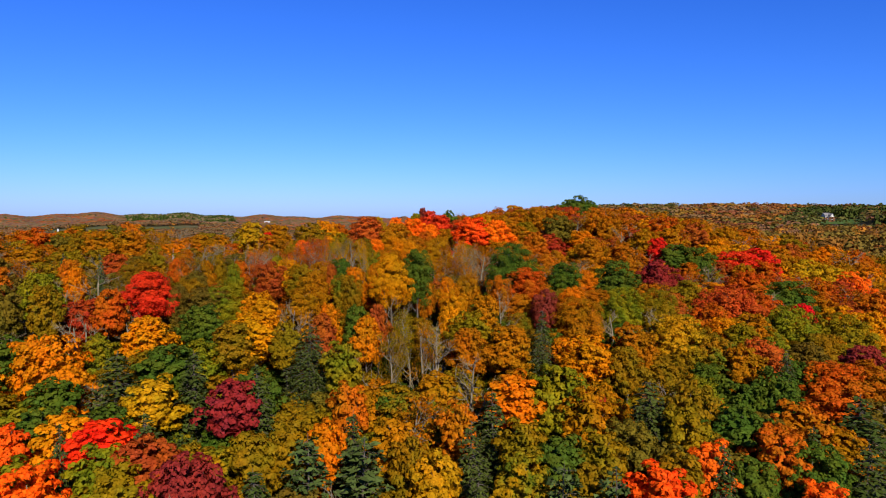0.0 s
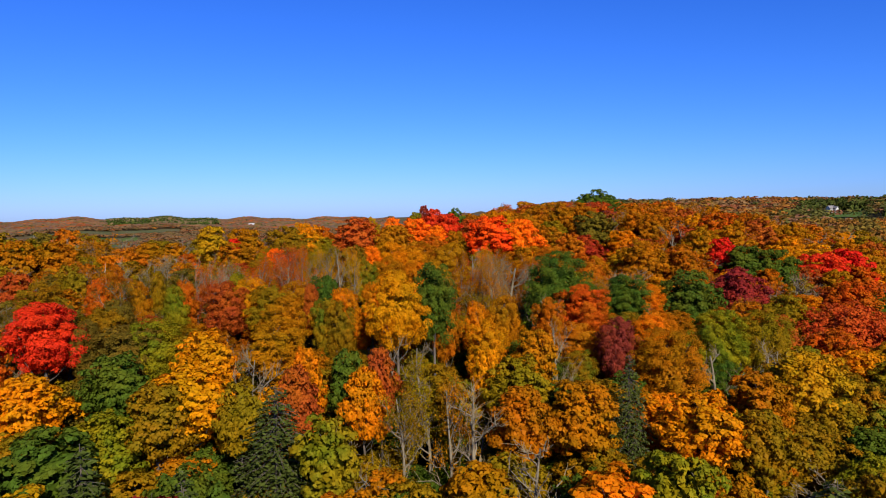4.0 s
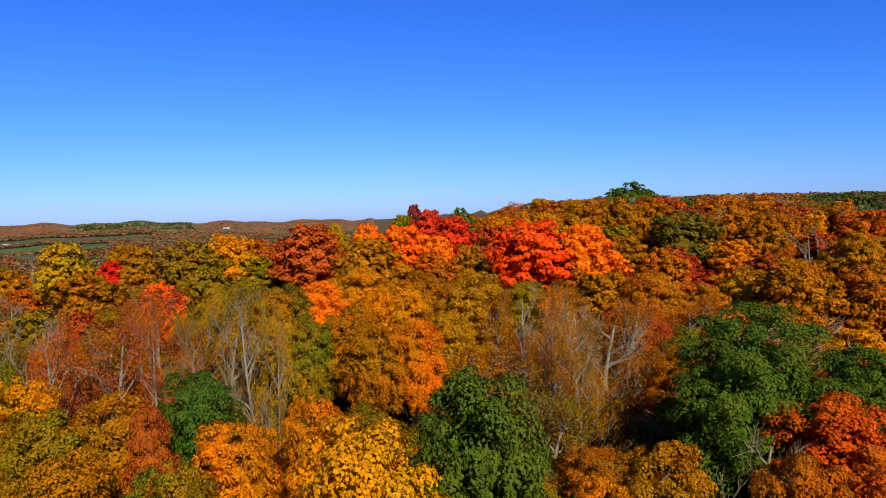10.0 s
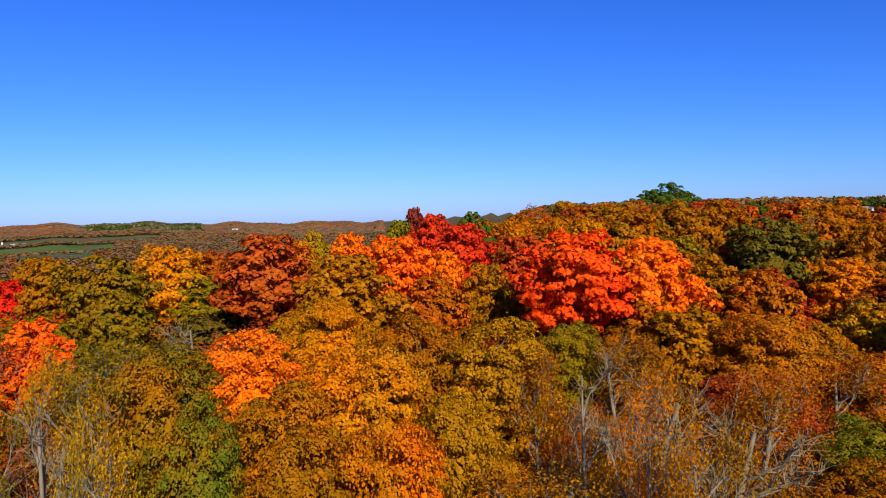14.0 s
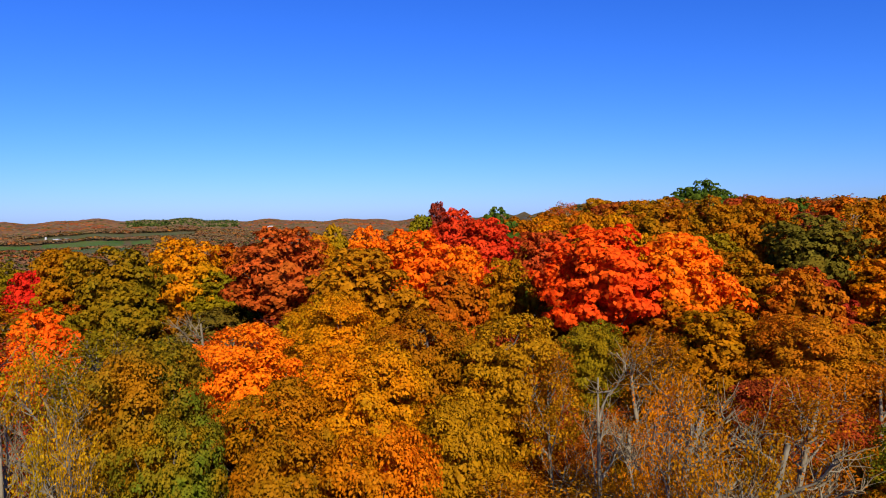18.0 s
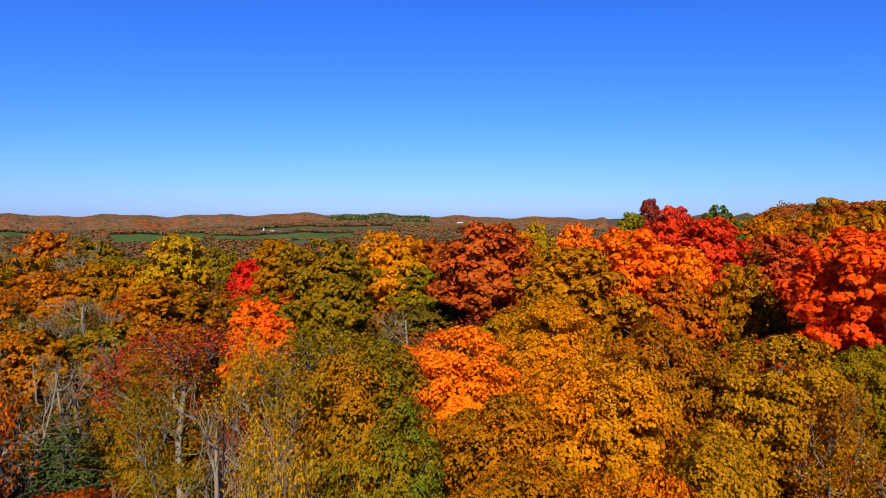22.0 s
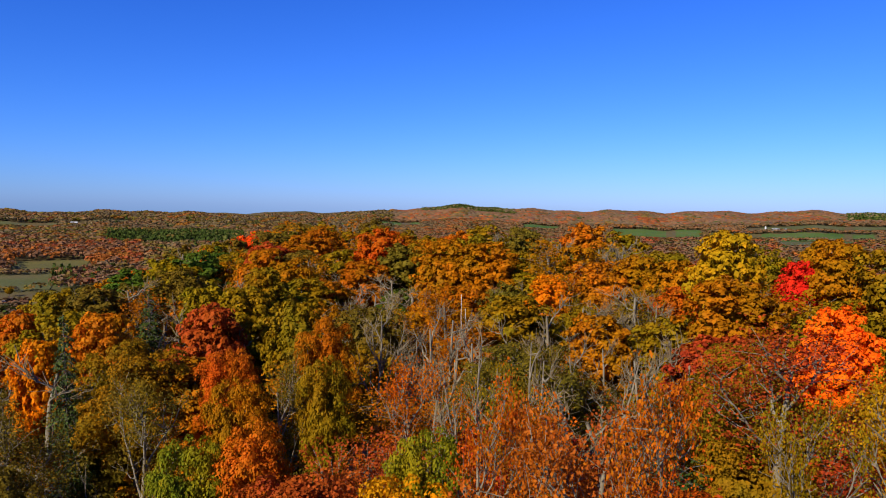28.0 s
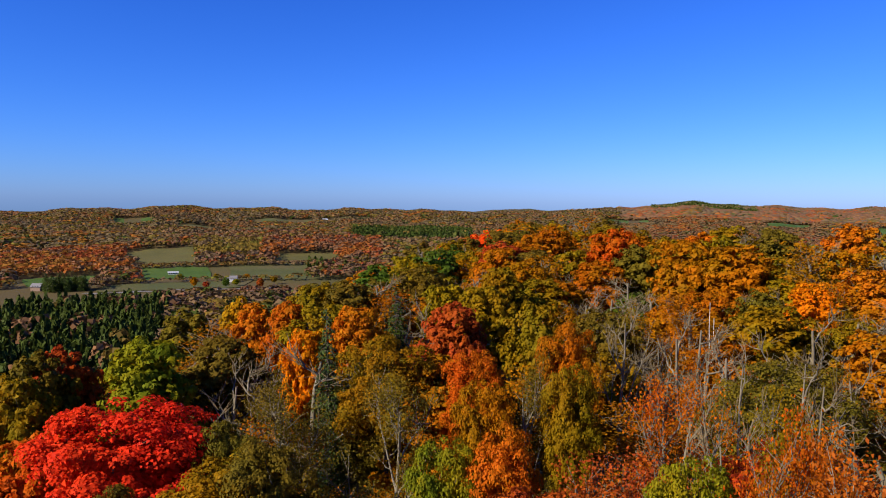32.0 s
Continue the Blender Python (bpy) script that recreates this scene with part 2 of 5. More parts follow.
def broadleaf(seed, wide, clumps, per, leaf, lump, base=0.2, shape=0.9, sides=6, limbs=18, subs=1, core=700):
    """Trunk with limbs, and a crown of leaf clumps, each a bunch of smaller lumps, with dark recesses between them."""
    rng = np.random.default_rng(seed)
    wood, zb = Wood(), base * TH
    lobes = rng.uniform(0, 6.28, 3), rng.integers(2, 5, 3)

    def outline(s, a):
        lob = 1 + 0.17 * np.sin(lobes[1][0] * a + lobes[0][0] + 5 * s) + 0.14 * np.sin(lobes[1][1] * a + lobes[0][1] - 7 * s)
        return wide * 0.46 * crown_radius(s, shape) * lob

    centre, tries, gap = [], 0, 2.4 * lump
    while len(centre) < clumps and tries < 9000:
        tries += 1
        s, a = rng.uniform(0.03, 0.975), rng.uniform(0, 6.283)
        rho = outline(s, a) * (rng.uniform(0.70, 1.07) if rng.random() < 0.8 else rng.uniform(0.2, 0.78))
        c = np.array([rho * math.cos(a), rho * math.sin(a), zb + s * (TH - zb - 0.4)])
        if not centre or np.min(np.sum((np.array(centre) - c) ** 2, 1)) > gap * gap:
            centre.append(c)
        elif tries % 25 == 0:
            gap *= 0.96
    centre = np.array(centre)
    lean = rng.normal(0, 0.35, 2)
    tz = np.linspace(0, TH * 0.9, 9)
    tx = np.stack([lean[0] * (tz / TH) + 0.22 * np.sin(tz * 0.4 + seed), lean[1] * (tz / TH) + 0.22 * np.cos(tz * 0.33 + seed), tz], 1)
    wood.tube(tx, 0.27 * (1 - tz / TH) ** 0.8 + 0.02, sides + 2)
    for k in rng.permutation(len(centre))[:limbs]:
        c = centre[k] * (0.92, 0.92, 1)
        za = max(zb * 0.75, c[2] - 0.9 * math.hypot(c[0], c[1]) - 0.6)
        st = np.array([np.interp(za, tz, tx[:, 0]), np.interp(za, tz, tx[:, 1]), za])
        mid = 0.5 * (st + c) + (0, 0, -0.12 * np.linalg.norm(c - st)) + rng.normal(0, 0.15, 3)
        pts = np.array([st, 0.5 * (st + mid) + rng.normal(0, 0.08, 3), mid, 0.45 * mid + 0.55 * c + rng.normal(0, 0.08, 3), c])
        wood.tube(pts, np.linspace(0.08, 0.018, 5), max(3, sides - 2))
    rad = rng.uniform(0.65, 1.35, len(centre)) * lump
    out = unit(centre - (0, 0, zb + 0.45 * (TH - zb)))
    if subs > 1:
        # each clump breaks up into lumps over its outer and upper side
        rep = np.repeat(np.arange(len(centre)), subs)
        d = unit(rng.normal(size=(len(rep), 3)) + 0.55 * out[rep] + (0, 0, 0.25))
        centre = centre[rep] + d * rad[rep][:, None] * rng.uniform(0.5, 1.0, (len(rep), 1)) * (1.1, 1.1, 0.85)
        out, rad = out[rep], rad[rep] * rng.uniform(0.46, 0.74, len(rep))
    cnt = np.maximum(4, (per * (rad / rad.mean()) ** 2).astype(int))
    idx = np.repeat(np.arange(len(centre)), cnt)
    d = unit(rng.normal(size=(len(idx), 3)) + 0.45 * out[idx] + (0, 0, 0.45))
    far = rng.uniform(0.35, 1.0, (len(idx), 1)) ** 0.33
    far *= np.where(rng.random((len(idx), 1)) < 0.07, 1.3, 1.0)
    p = centre[idx] + d * far * rad[idx][:, None] * (1.15, 1.15, 0.72)
    nrm = unit(0.85 * d + 0.4 * out[idx] + (0, 0, 0.25) + rng.normal(0, 0.30, (len(idx), 3)))
    # the inner leaves, shaded by those outside
    s, a = rng.uniform(0.05, 0.93, core), rng.uniform(0, 6.283, core)
    rho = outline(s, a) * rng.uniform(0.50, 0.86, core)
    q = np.stack([rho * np.cos(a), rho * np.sin(a), zb + s * (TH - zb - 1.4)], 1)
    v, f = leaf_quads(rng, np.concatenate([p, q]), np.concatenate([nrm, unit(q - (0, 0, zb + 0.4 * (TH - zb)) + rng.normal(0, 0.8, q.shape))]),
                      np.concatenate([np.full((len(p), 1), leaf), np.full((core, 1), max(0.34, leaf * 1.5))]), 0.72)
    return wood.mesh("trunk"), mesh_from("crown", v, f)


def branching(seed, sides=5, base=0.4, limbs=13, subs=6, twigs=5, spread=1.0, forks=1, stout=1.0):
    """Leafless growth of trunk, limbs, branches and twigs. Returns wood, twig wood and the twig ends."""
    rng = np.random.default_rng(seed)
    stem, wood, fine, ends = Wood(), Wood(), Wood(), []
    for fork in range(forks):
        off = rng.normal(0, 0.9 if forks > 1 else 0.3, 2)
        tz = np.linspace(0, TH * rng.uniform(0.86, 0.96), 10)
        bend = np.stack([off[0] * (tz / 9) ** 1.2 + 0.25 * np.sin(tz * 0.45 + seed + fork), off[1] * (tz / 9) ** 1.2 + 0.25 * np.cos(tz * 0.4 + seed), tz], 1)
        bend[:, :2] -= bend[0, :2]
        stem.tube(bend, 0.24 / forks ** 0.4 * (1 - tz / TH) ** 0.75 + 0.02, sides + 1)
        for i in range(limbs // forks):
            s = base + (0.95 - base) * (i + rng.random()) / (limbs // forks)
            za, a = s * tz[-1], rng.uniform(0, 6.283) + i * 2.4
            st = np.array([np.interp(za, tz, bend[:, k]) for k in range(3)])
            L = TW * 0.5 * spread * (1.08 - 0.75 * ((s - base) / (1 - base)) ** 1.4) * rng.uniform(0.75, 1.1)
            up = rng.uniform(0.6, 1.3)
            dr = unit(np.array([math.cos(a), math.sin(a), up]))
            t = np.linspace(0, 1, 6)[:, None]
            pts = st + dr * L * 1.25 * t + np.array([0, 0, 0.22 * L]) * t ** 2 + np.cumsum(rng.normal(0, 0.10, (6, 3)), 0) * (t > 0)
            wood.tube(pts, np.linspace(0.076, 0.014, 6) * (1.25 - 0.5 * s) * stout ** 0.5, sides)
            for j in range(subs):
                q = rng.uniform(0.25, 1.0)
                b0 = np.array([np.interp(q, t[:, 0], pts[:, k]) for k in range(3)])
                d2 = unit(dr * 0.6 + rng.normal(0, 0.55, 3) + (0, 0, 0.45))
                l2 = L * rng.uniform(0.28, 0.5)
                t2 = np.linspace(0, 1, 4)[:, None]
                p2 = b0 + d2 * l2 * t2 + np.cumsum(rng.normal(0, 0.06, (4, 3)), 0) * (t2 > 0)
                wood.tube(p2, np.linspace(0.028, 0.010, 4) * stout, 3)
                for _ in range(twigs):
                    b1 = p2[rng.integers(1, 4)]
                    d3 = unit(d2 * 0.7 + rng.normal(0, 0.5, 3) + (0, 0, 0.4))
                    e = b1 + d3 * rng.uniform(0.5, 1.25)
                    fine.tube([b1, 0.5 * (b1 + e) + rng.normal(0, 0.05, 3), e], np.array([0.013, 0.010, 0.006]) * stout, 3)
                    ends.append(e)
    return stem, wood, fine, np.array(ends)


def bare_tree(seed, twigs=6, sides=5, spread=1.0, forks=1, stout=1.0):
    stem, wood, fine, _ = branching(seed, sides, limbs=12, subs=5, twigs=twigs, spread=spread, forks=forks, stout=stout)
    return stem.mesh("trunk"), fine.mesh("twigs"), wood.mesh("limbs")


def thin_tree(seed, per, leaf, sides=5, twigs=4):
    """Half-bare tree: its limbs show through few leaves."""
    stem, wood, fine, ends = branching(seed, sides, base=0.38, limbs=13, subs=6, twigs=twigs, stout=1.3)
    rng = np.random.default_rng(seed + 90)
    idx = np.repeat(np.arange(len(ends)), per)
    p = ends[idx] + rng.normal(0, 0.27, (len(idx), 3))
    n = unit(rng.normal(size=(len(idx), 3)) + (0, 0, 0.5))
    v, f = leaf_quads(rng, p, n, leaf)
    wood.v += fine.v
    wood.f += [q + wood.n for q in fine.f]
    return stem.mesh("trunk"), mesh_from("crown", v, f), wood.mesh("limbs")


def conifer(seed, tiers, per, leaf, soft=0.0):
    """Hemlock or pine: drooping boughs in tiers, each a fan of needle sprays."""
    rng = np.random.default_rng(seed)
    wood = Wood()
    tz = np.linspace(0, TH, 8)
    wood.tube(np.stack([0.1 * np.sin(tz * 0.3), 0.1 * np.cos(tz * 0.3), tz], 1), 0.26 * (1 - tz / TH) + 0.015, 7)
    P, N = [], []
    for i in range(tiers):
        s = 0.10 + 0.89 * (i + rng.random() * 0.8) / tiers
        R = TW * 0.5 * min(1.0, (1 - s) ** (0.66 - 0.15 * soft) * 1.15 + 0.03) * rng.uniform(0.82, 1.1)
        nb = max(4, int(9 * (R / (TW * 0.5)) ** 0.5 + 2))
        for j in range(nb):
            a = 6.283 * (j + rng.random() * 0.7) / nb + i * 1.3
            L, z0 = R * rng.uniform(0.70, 1.12), s * TH + rng.normal(0, 0.22)
            dr = np.array([math.cos(a), math.sin(a), 0])
            t = np.linspace(0, 1, 4)[:, None]
            pts = np.array([0, 0, z0]) + dr * L * t + np.array([0, 0, 1.0]) * (0.25 * soft * L * t + (-0.34 + 0.3 * soft) * L * t ** 1.7)
            wood.tube(pts, np.linspace(0.035, 0.008, 4), 3)
            k = max(3, int(per * (L / (TW * 0.5))))
            u = rng.uniform(0.12, 1.0, k) ** 0.7
            side = np.array([-math.sin(a), math.cos(a), 0])
            q = np.stack([np.interp(u, t[:, 0], pts[:, m]) for m in range(3)], 1)
            q = q + side * rng.normal(0, 1, (k, 1)) * (0.12 + 0.22 * L * (1 - u[:, None] * 0.75)) + (0, 0, -0.12) * rng.random((k, 1))
            P.append(q)
            N.append(unit(np.array([0, 0, 0.8]) + 0.45 * dr + rng.normal(0, 0.38 + 0.25 * soft, (k, 3))))
    v, f = leaf_quads(rng, np.concatenate(P), np.concatenate(N), leaf, 0.5)
    return wood.mesh("trunk"), mesh_from("crown", v, f)


def dead_snag(seed):
    """Broken pale trunk with two stubs of stem and a few limbs."""
    rng, wood = np.random.default_rng(seed), Wood()
    for off in (-0.45, 0.4):
        z = np.linspace(0, TH * (0.98 if off > 0 else 0.9), 9)
        pts = np.stack([off * (z / TH) * 3.2 * (1 + 0.35 * np.sin(z * 0.5)), 0.25 * np.sin(z * 0.6 + off), z], 1)
        wood.tube(pts, np.linspace(0.24, 0.07, 9), 7)
        for k in range(4):
            i = rng.integers(4, 8)
            d = unit(np.array([rng.normal(), rng.normal(), 0.9]))
            e = pts[i] + d * rng.uniform(0.9, 2.4)
            wood.tube([pts[i], 0.5 * (pts[i] + e) + rng.normal(0, 0.12, 3), e], [0.07, 0.045, 0.02], 5)
    return wood.mesh("trunk"), None


TEMPLATES = {"maple": ([], [], []), "oak": ([], [], []), "thin": ([], [], []), "bare": ([], [], []), "hemlock": ([], [], []), "pine": ([], [], []), "snag": ([], [], [])}
# slender, middling and broad crowns: width over height
ASPECTS = (0.30, 0.47, 0.72)
for k, aspect in enumerate(ASPECTS):
    wide, room, base = aspect * TH, (92, 165, 250)[k], (0.64, 0.47, 0.30)[k]
    lump = (0.70, 0.78, 0.92)[k]
    for n in range(2):
        shape = (1.0, 0.84)[n]
        TEMPLATES["maple"][0].append(broadleaf(11 + 9 * k + n, wide, room, 72, 0.160, lump, base, shape, subs=4, core=3000 * (k + 1)))
        TEMPLATES["maple"][1].append(broadleaf(131 + 9 * k + n, wide, room, 29, 0.35, lump, base, shape, 4, 14, subs=3, core=1500 * (k + 1)))
        TEMPLATES["maple"][2].append(broadleaf(251 + 9 * k + n, wide, int(0.75 * room), 29, 0.49, lump * 1.1, base, shape, 3, 8, subs=2, core=700 * (k + 1)))
    TEMPLATES["oak"][0].append(broadleaf(371 + 9 * k, wide, int(0.85 * room), 86, 0.160, lump * 1.12, base, 0.9, subs=4, core=3000 * (k + 1)))
    TEMPLATES["oak"][1].append(broadleaf(491 + 9 * k, wide, int(0.85 * room), 35, 0.35, lump * 1.12, base, 0.9, 4, 12, subs=3, core=1500 * (k + 1)))
    TEMPLATES["oak"][2].append(broadleaf(611 + 9 * k, wide, int(0.7 * room), 32, 0.49, lump * 1.2, base, 0.9, 3, 8, subs=2, core=700 * (k + 1)))
for n in range(3):
    TEMPLATES["thin"][0].append(thin_tree(111 + n, 32, 0.128))
    TEMPLATES["thin"][1].append(thin_tree(121 + n, 13, 0.21, 4, 3))
    TEMPLATES["thin"][2].append(thin_tree(131 + n, 8, 0.36, 3, 2))
    TEMPLATES["bare"][0].append(bare_tree(141 + n, 5, forks=1 + n % 2, stout=1.5))
    TEMPLATES["bare"][1].append(bare_tree(151 + n, 4, 4, forks=1 + n % 2, stout=1.8))
    TEMPLATES["bare"][2].append(bare_tree(161 + n, 3, 3, stout=2.4))
    TEMPLATES["hemlock"][0].append(conifer(171 + n, 66, 60, 0.20))
    TEMPLATES["hemlock"][1].append(conifer(181 + n, 62, 44, 0.25))
    TEMPLATES["hemlock"][2].append(conifer(191 + n, 38, 22, 0.46))
    TEMPLATES["pine"][0].append(conifer(201 + n, 28, 46, 0.32, 0.8))
    TEMPLATES["pine"][1].append(conifer(211 + n, 26, 30, 0.42, 0.8))
    TEMPLATES["pine"][2].append(conifer(221 + n, 18, 14, 0.70, 0.8))
TEMPLATES["snag"][0].append(dead_snag(5))



# ---- the lie of the land ----
def sm(a, b, x):
    t = np.clip((x - a) / (b - a), 0.0, 1.0)
    return t * t * (3 - 2 * t)


def canopy(x, y):
    """Height of the treetops on the near hill."""
    c = np.interp(y, [-80, 0, 40, 62, 85, 105, 125, 145, 175, 205, 260], [-14, -4, 6, 12, 20, 26.5, 31.5, 34.3, 37, 39, 40.5])
    c = c - 0.16 * np.maximum(x - 12, 0) * (1 - sm(120, 200, y)) - 0.025 * np.maximum(x - 12, 0) * sm(120, 200, y)
    edge = -80 - 75 * sm(110, 185, y)
    c = c - 0.30 * np.maximum(edge - x, 0)
    c = c + 4.2 * sm(4, 34, x) * sm(158, 200, y) - 0.17 * np.maximum(x - 62, 0) * sm(120, 200, y)
    left = 1 - sm(-42, 0, x)
    c = c - 0.30 * np.maximum(y - 188, 0) * left
    return c - 0.07 * np.maximum(y - 290, 0) * (1 - left)


def distance_land(x, y):
    """Valley floor and the hills round it, by bearing (left of +y) and distance."""
    dx, dy = x + 8.0, y - 118.0
    r, b = np.hypot(dx, dy) + 1e-6, np.degrees(np.arctan2(-dx, dy))
    rise = np.interp(b, [-180, -100, -32, -24, -14, -9, -6, 1, 5, 15, 27, 35, 47, 53, 60, 71, 83, 94, 104, 140, 180],
                     [-0.4, 0.3, 0.80, 0.97, 0.86, 0.78, 0.55, -0.1, -0.2, -0.12, 0.08, -0.08, -0.1, 0.16, -0.25, -0.43, -0.72, -0.56, -0.95, -0.6, -0.4])
    side = sm(-12, 4, b) * (1 - sm(150, 178, b))
    rise = rise + side * (0.085 * np.sin(b * 0.95 + 0.6) + 0.05 * np.sin(b * 2.1 + 2.0))
    ridge = 900 + side * (3100 - 1300 * sm(58, 84, b))
    floor = 16 - side * (42 + 26 * sm(50, 80, b))
    start = 430 + side * (330 + 120 * sm(60, 90, b))
    top = 40 + ridge * np.tan(np.radians(rise)) - 9
    u = np.clip((r - start) / (ridge - start), 0, 1.3)
    up = np.where(u < 1, u ** 1.25, 1 - 2.0 * (u - 1))
    h = floor + (top - floor) * up
    swell = np.sin(x * 0.0041 + 1.3 * np.sin(y * 0.0023)) * np.sin(y * 0.0037 + 0.8 + np.sin(x * 0.0019))
    h = h - 70 * (1 - sm(170, 430, r))
    return h + swell * 16 * np.clip(u * (1 - u) * 4, 0, 1) * np.clip((ridge - 600) / 2000, 0.3, 1)


def ground(x, y):
    near, far = canopy(x, y) - 19.0, distance_land(x, y)
    d = near - far
    return far + 0.5 * (d + np.sqrt(d * d + 60.0))


# ---- ground sheet ----
def ground_sheet():
    rings = np.concatenate([np.linspace(0, 300, 46), 300 * (4900 / 300) ** np.linspace(0.02, 1, 80)])
    ang = np.linspace(0, 2 * np.pi, 240, endpoint=False)
    R, A = np.meshgrid(rings[1:], ang, indexing="ij")
    x, y = -8 + R * np.sin(A), 118 + R * np.cos(A)
    z = ground(x.ravel(), y.ravel())
    v = np.stack([x.ravel(), y.ravel(), z], 1)
    k = len(ang)
    i, j = np.meshgrid(np.arange(len(rings) - 2), np.arange(k), indexing="ij")
    jn = (j + 1) % k
    f = np.stack([i * k + j, (i + 1) * k + j, (i + 1) * k + jn, i * k + jn], -1).reshape(-1, 4)[:, ::-1]
    # the middle is closed by a fan of degenerate quads round the centre ring
    c = len(v)
    v = np.concatenate([v, [[-8, 118, float(ground(np.array([-8.0]), np.array([118.0]))[0])]]])
    j = np.arange(0, k, 2)
    fan = np.stack([np.full(len(j), c), (j + 2) % k, (j + 1) % k, j], 1)
    return mesh_from("ground", v, np.concatenate([f, fan]), [LITTER], smooth=True)


tagged(new("ground", ground_sheet()), "brown leaf-strewn forest floor and farmland running out to low hills", "ground", kind="structure")

# ---- trees of the near hill ----
WORDS = {"red": "bright red", "scarlet": "fiery scarlet-orange", "crimson": "deep crimson", "russet": "russet brown-red", "cherry": "dark brick-red", "rust": "rust orange", "orange": "vivid orange",
         "ochre": "golden ochre", "amber": "amber brown", "gold": "golden orange", "yellow": "yellow", "yellowgreen": "yellow-green", "turning": "half-green ochre", "olive": "olive and ochre", "moss": "dull olive-brown", "green": "dark green", "dark": "dark green", "grey": "grey-green",
         "pale": "pale grey", "brown": "brown-grey"}
LEAFY = {"amber": "hickory", "olive": "ash", "yellowgreen": "elm", "turning": "maple", "green": "elm", "moss": "beech", "gold": "birch", "yellow": "poplar", "russet": "cherry", "cherry": "cherry"}
NAMES = {"oak": ("oak_tree", "oak"), "thin": ("thinning_tree", "tree"), "bare": ("bare_tree", "bare tree"),
         "hemlock": ("hemlock_tree", "hemlock"), "pine": ("pine_tree", "pine"), "snag": ("dead_tree", "dead tree"), "sapling": ("sapling", "young tree")}
rng = np.random.default_rng(7)
STANDS = []


def label_of(kind, colour, height):
    size = "tall " if height > 21 else ("small " if height < 13 else "")
    w = WORDS[colour]
    tree = LEAFY.get(colour, "maple")
    return {"maple": f"{size}{tree} with {w} autumn leaves on the wooded slope", "oak": f"{size}broad oak with dense {w} leaves in the woods",
            "thin": f"{size}half-bare tree with sparse {w} leaves and grey limbs", "bare": f"{size}leafless tree with {w} branches and fine twigs",
            "hemlock": f"{size}hemlock with {w} drooping needle boughs", "pine": f"{size}white pine with soft {w} needles",
            "sapling": f"young tree with {w} leaves under the canopy", "snag": "dead broken twin-stemmed tree with pale bare trunk"}[kind]


def plant(kind, colour, x, y, height, width):
    """One tree with its foot on the ground: trunk and crown, or trunk and twigs, under an empty."""
    z = float(ground(np.array([x]), np.array([y]))[0])
    d = math.hypot(x + 9, y - 118)
    level = (0 if d < 48 and y > 112 else 1) if d < 90 and y > 97 else 2
    level = max(level, 1) if kind == "sapling" else level
    pool = TEMPLATES["maple" if kind == "sapling" else kind][level] or TEMPLATES[kind][0]
    leafed = kind in ("maple", "oak", "sapling")
    if leafed:
        k = min(range(3), key=lambda i: abs(math.log(0.93 * width / height / ASPECTS[i])))
        if kind != "sapling":
            width, height = width * 0.93, height + (-0.3, -0.1, 0.3)[k]
        step = len(pool) // 3
        pool = pool[step * k:step * k + step]
    elif kind in ("hemlock", "pine"):
        width, height = width * 1.5, height + 1.3
    elif kind in ("thin", "bare"):
        width *= 1.35
    wood, crown, *limbs = pool[rng.integers(len(pool))]
    leafy = LEAFY.get(colour, "maple")
    name, cat = NAMES.get(kind, (leafy + "_tree", leafy + " tree"))
    ob = tagged(new(name), label_of(kind, colour, height), cat, "trees on the hill")
    sw, sz = width / (ASPECTS[k] * TH if leafed else TW), height / TH
    ob.matrix_world = Matrix.LocRotScale((x, y, z - 0.15), Euler((rng.normal(0, 0.025), rng.normal(0, 0.025), rng.uniform(0, 6.283))), (sw, sw, sz))
    bark = {"bare": colour if colour in BARK else "grey", "snag": "pale", "thin": "grey", "hemlock": "dark", "pine": "dark"}.get(kind, "grey" if rng.random() < 0.08 else "dark")
    part("trunk", wood, BARK, ob, "", BARK_COLOURS[bark])
    for me in limbs:
        tagged(part("limb_frame", me, BARK, ob, "", BARK_COLOURS[bark]), kind="stuff")
    if kind == "bare":
        tagged(part("twig_spray", crown, BARK, ob, "", BARK_COLOURS["brown"]), kind="stuff")
    elif crown is not None:
        tagged(part("crown", crown, NEEDLE if kind in ("hemlock", "pine") else TREE_LEAF, ob, "", LEAF_COLOURS[colour]), kind="stuff")
    STANDS.append((x, y, width * (0.35 if kind in ("bare", "thin", "snag") else 1.0)))
    return ob


plant("hemlock", "dark", -41.5, 74.9, 18.9, 3.6)
plant("hemlock", "dark", -42.6, 89.7, 18.7, 8.8)
plant("hemlock", "dark", -32.2, 89.3, 18.9, 6.9)
plant("hemlock", "dark", -18.8, 97.1, 18.7, 8.4)
plant("hemlock", "dark", -22.1, 86.7, 18.8, 5.5)
plant("hemlock", "dark", -10.0, 77.1, 18.6, 5.2)
plant("pine", "grey", -14.3, 73.1, 18.7, 5.9)
plant("pine", "grey", -8.5, 72.5, 18.6, 7.3)
plant("hemlock", "dark", 5.6, 80.6, 18.6, 6.0)
plant("hemlock", "dark", 3.1, 75.2, 18.6, 6.0)
plant("hemlock", "dark", 26.0, 87.3, 18.6, 7.8)
plant("pine", "grey", 11.4, 69.1, 18.7, 5.6)
plant("pine", "grey", 17.7, 69.3, 18.7, 5.2)
plant("hemlock", "dark", 31.2, 75.4, 18.8, 5.1)
plant("hemlock", "dark", 49.7, 101.1, 18.8, 5.5)
plant("hemlock", "dark", 55.6, 91.5, 18.6, 9.6)
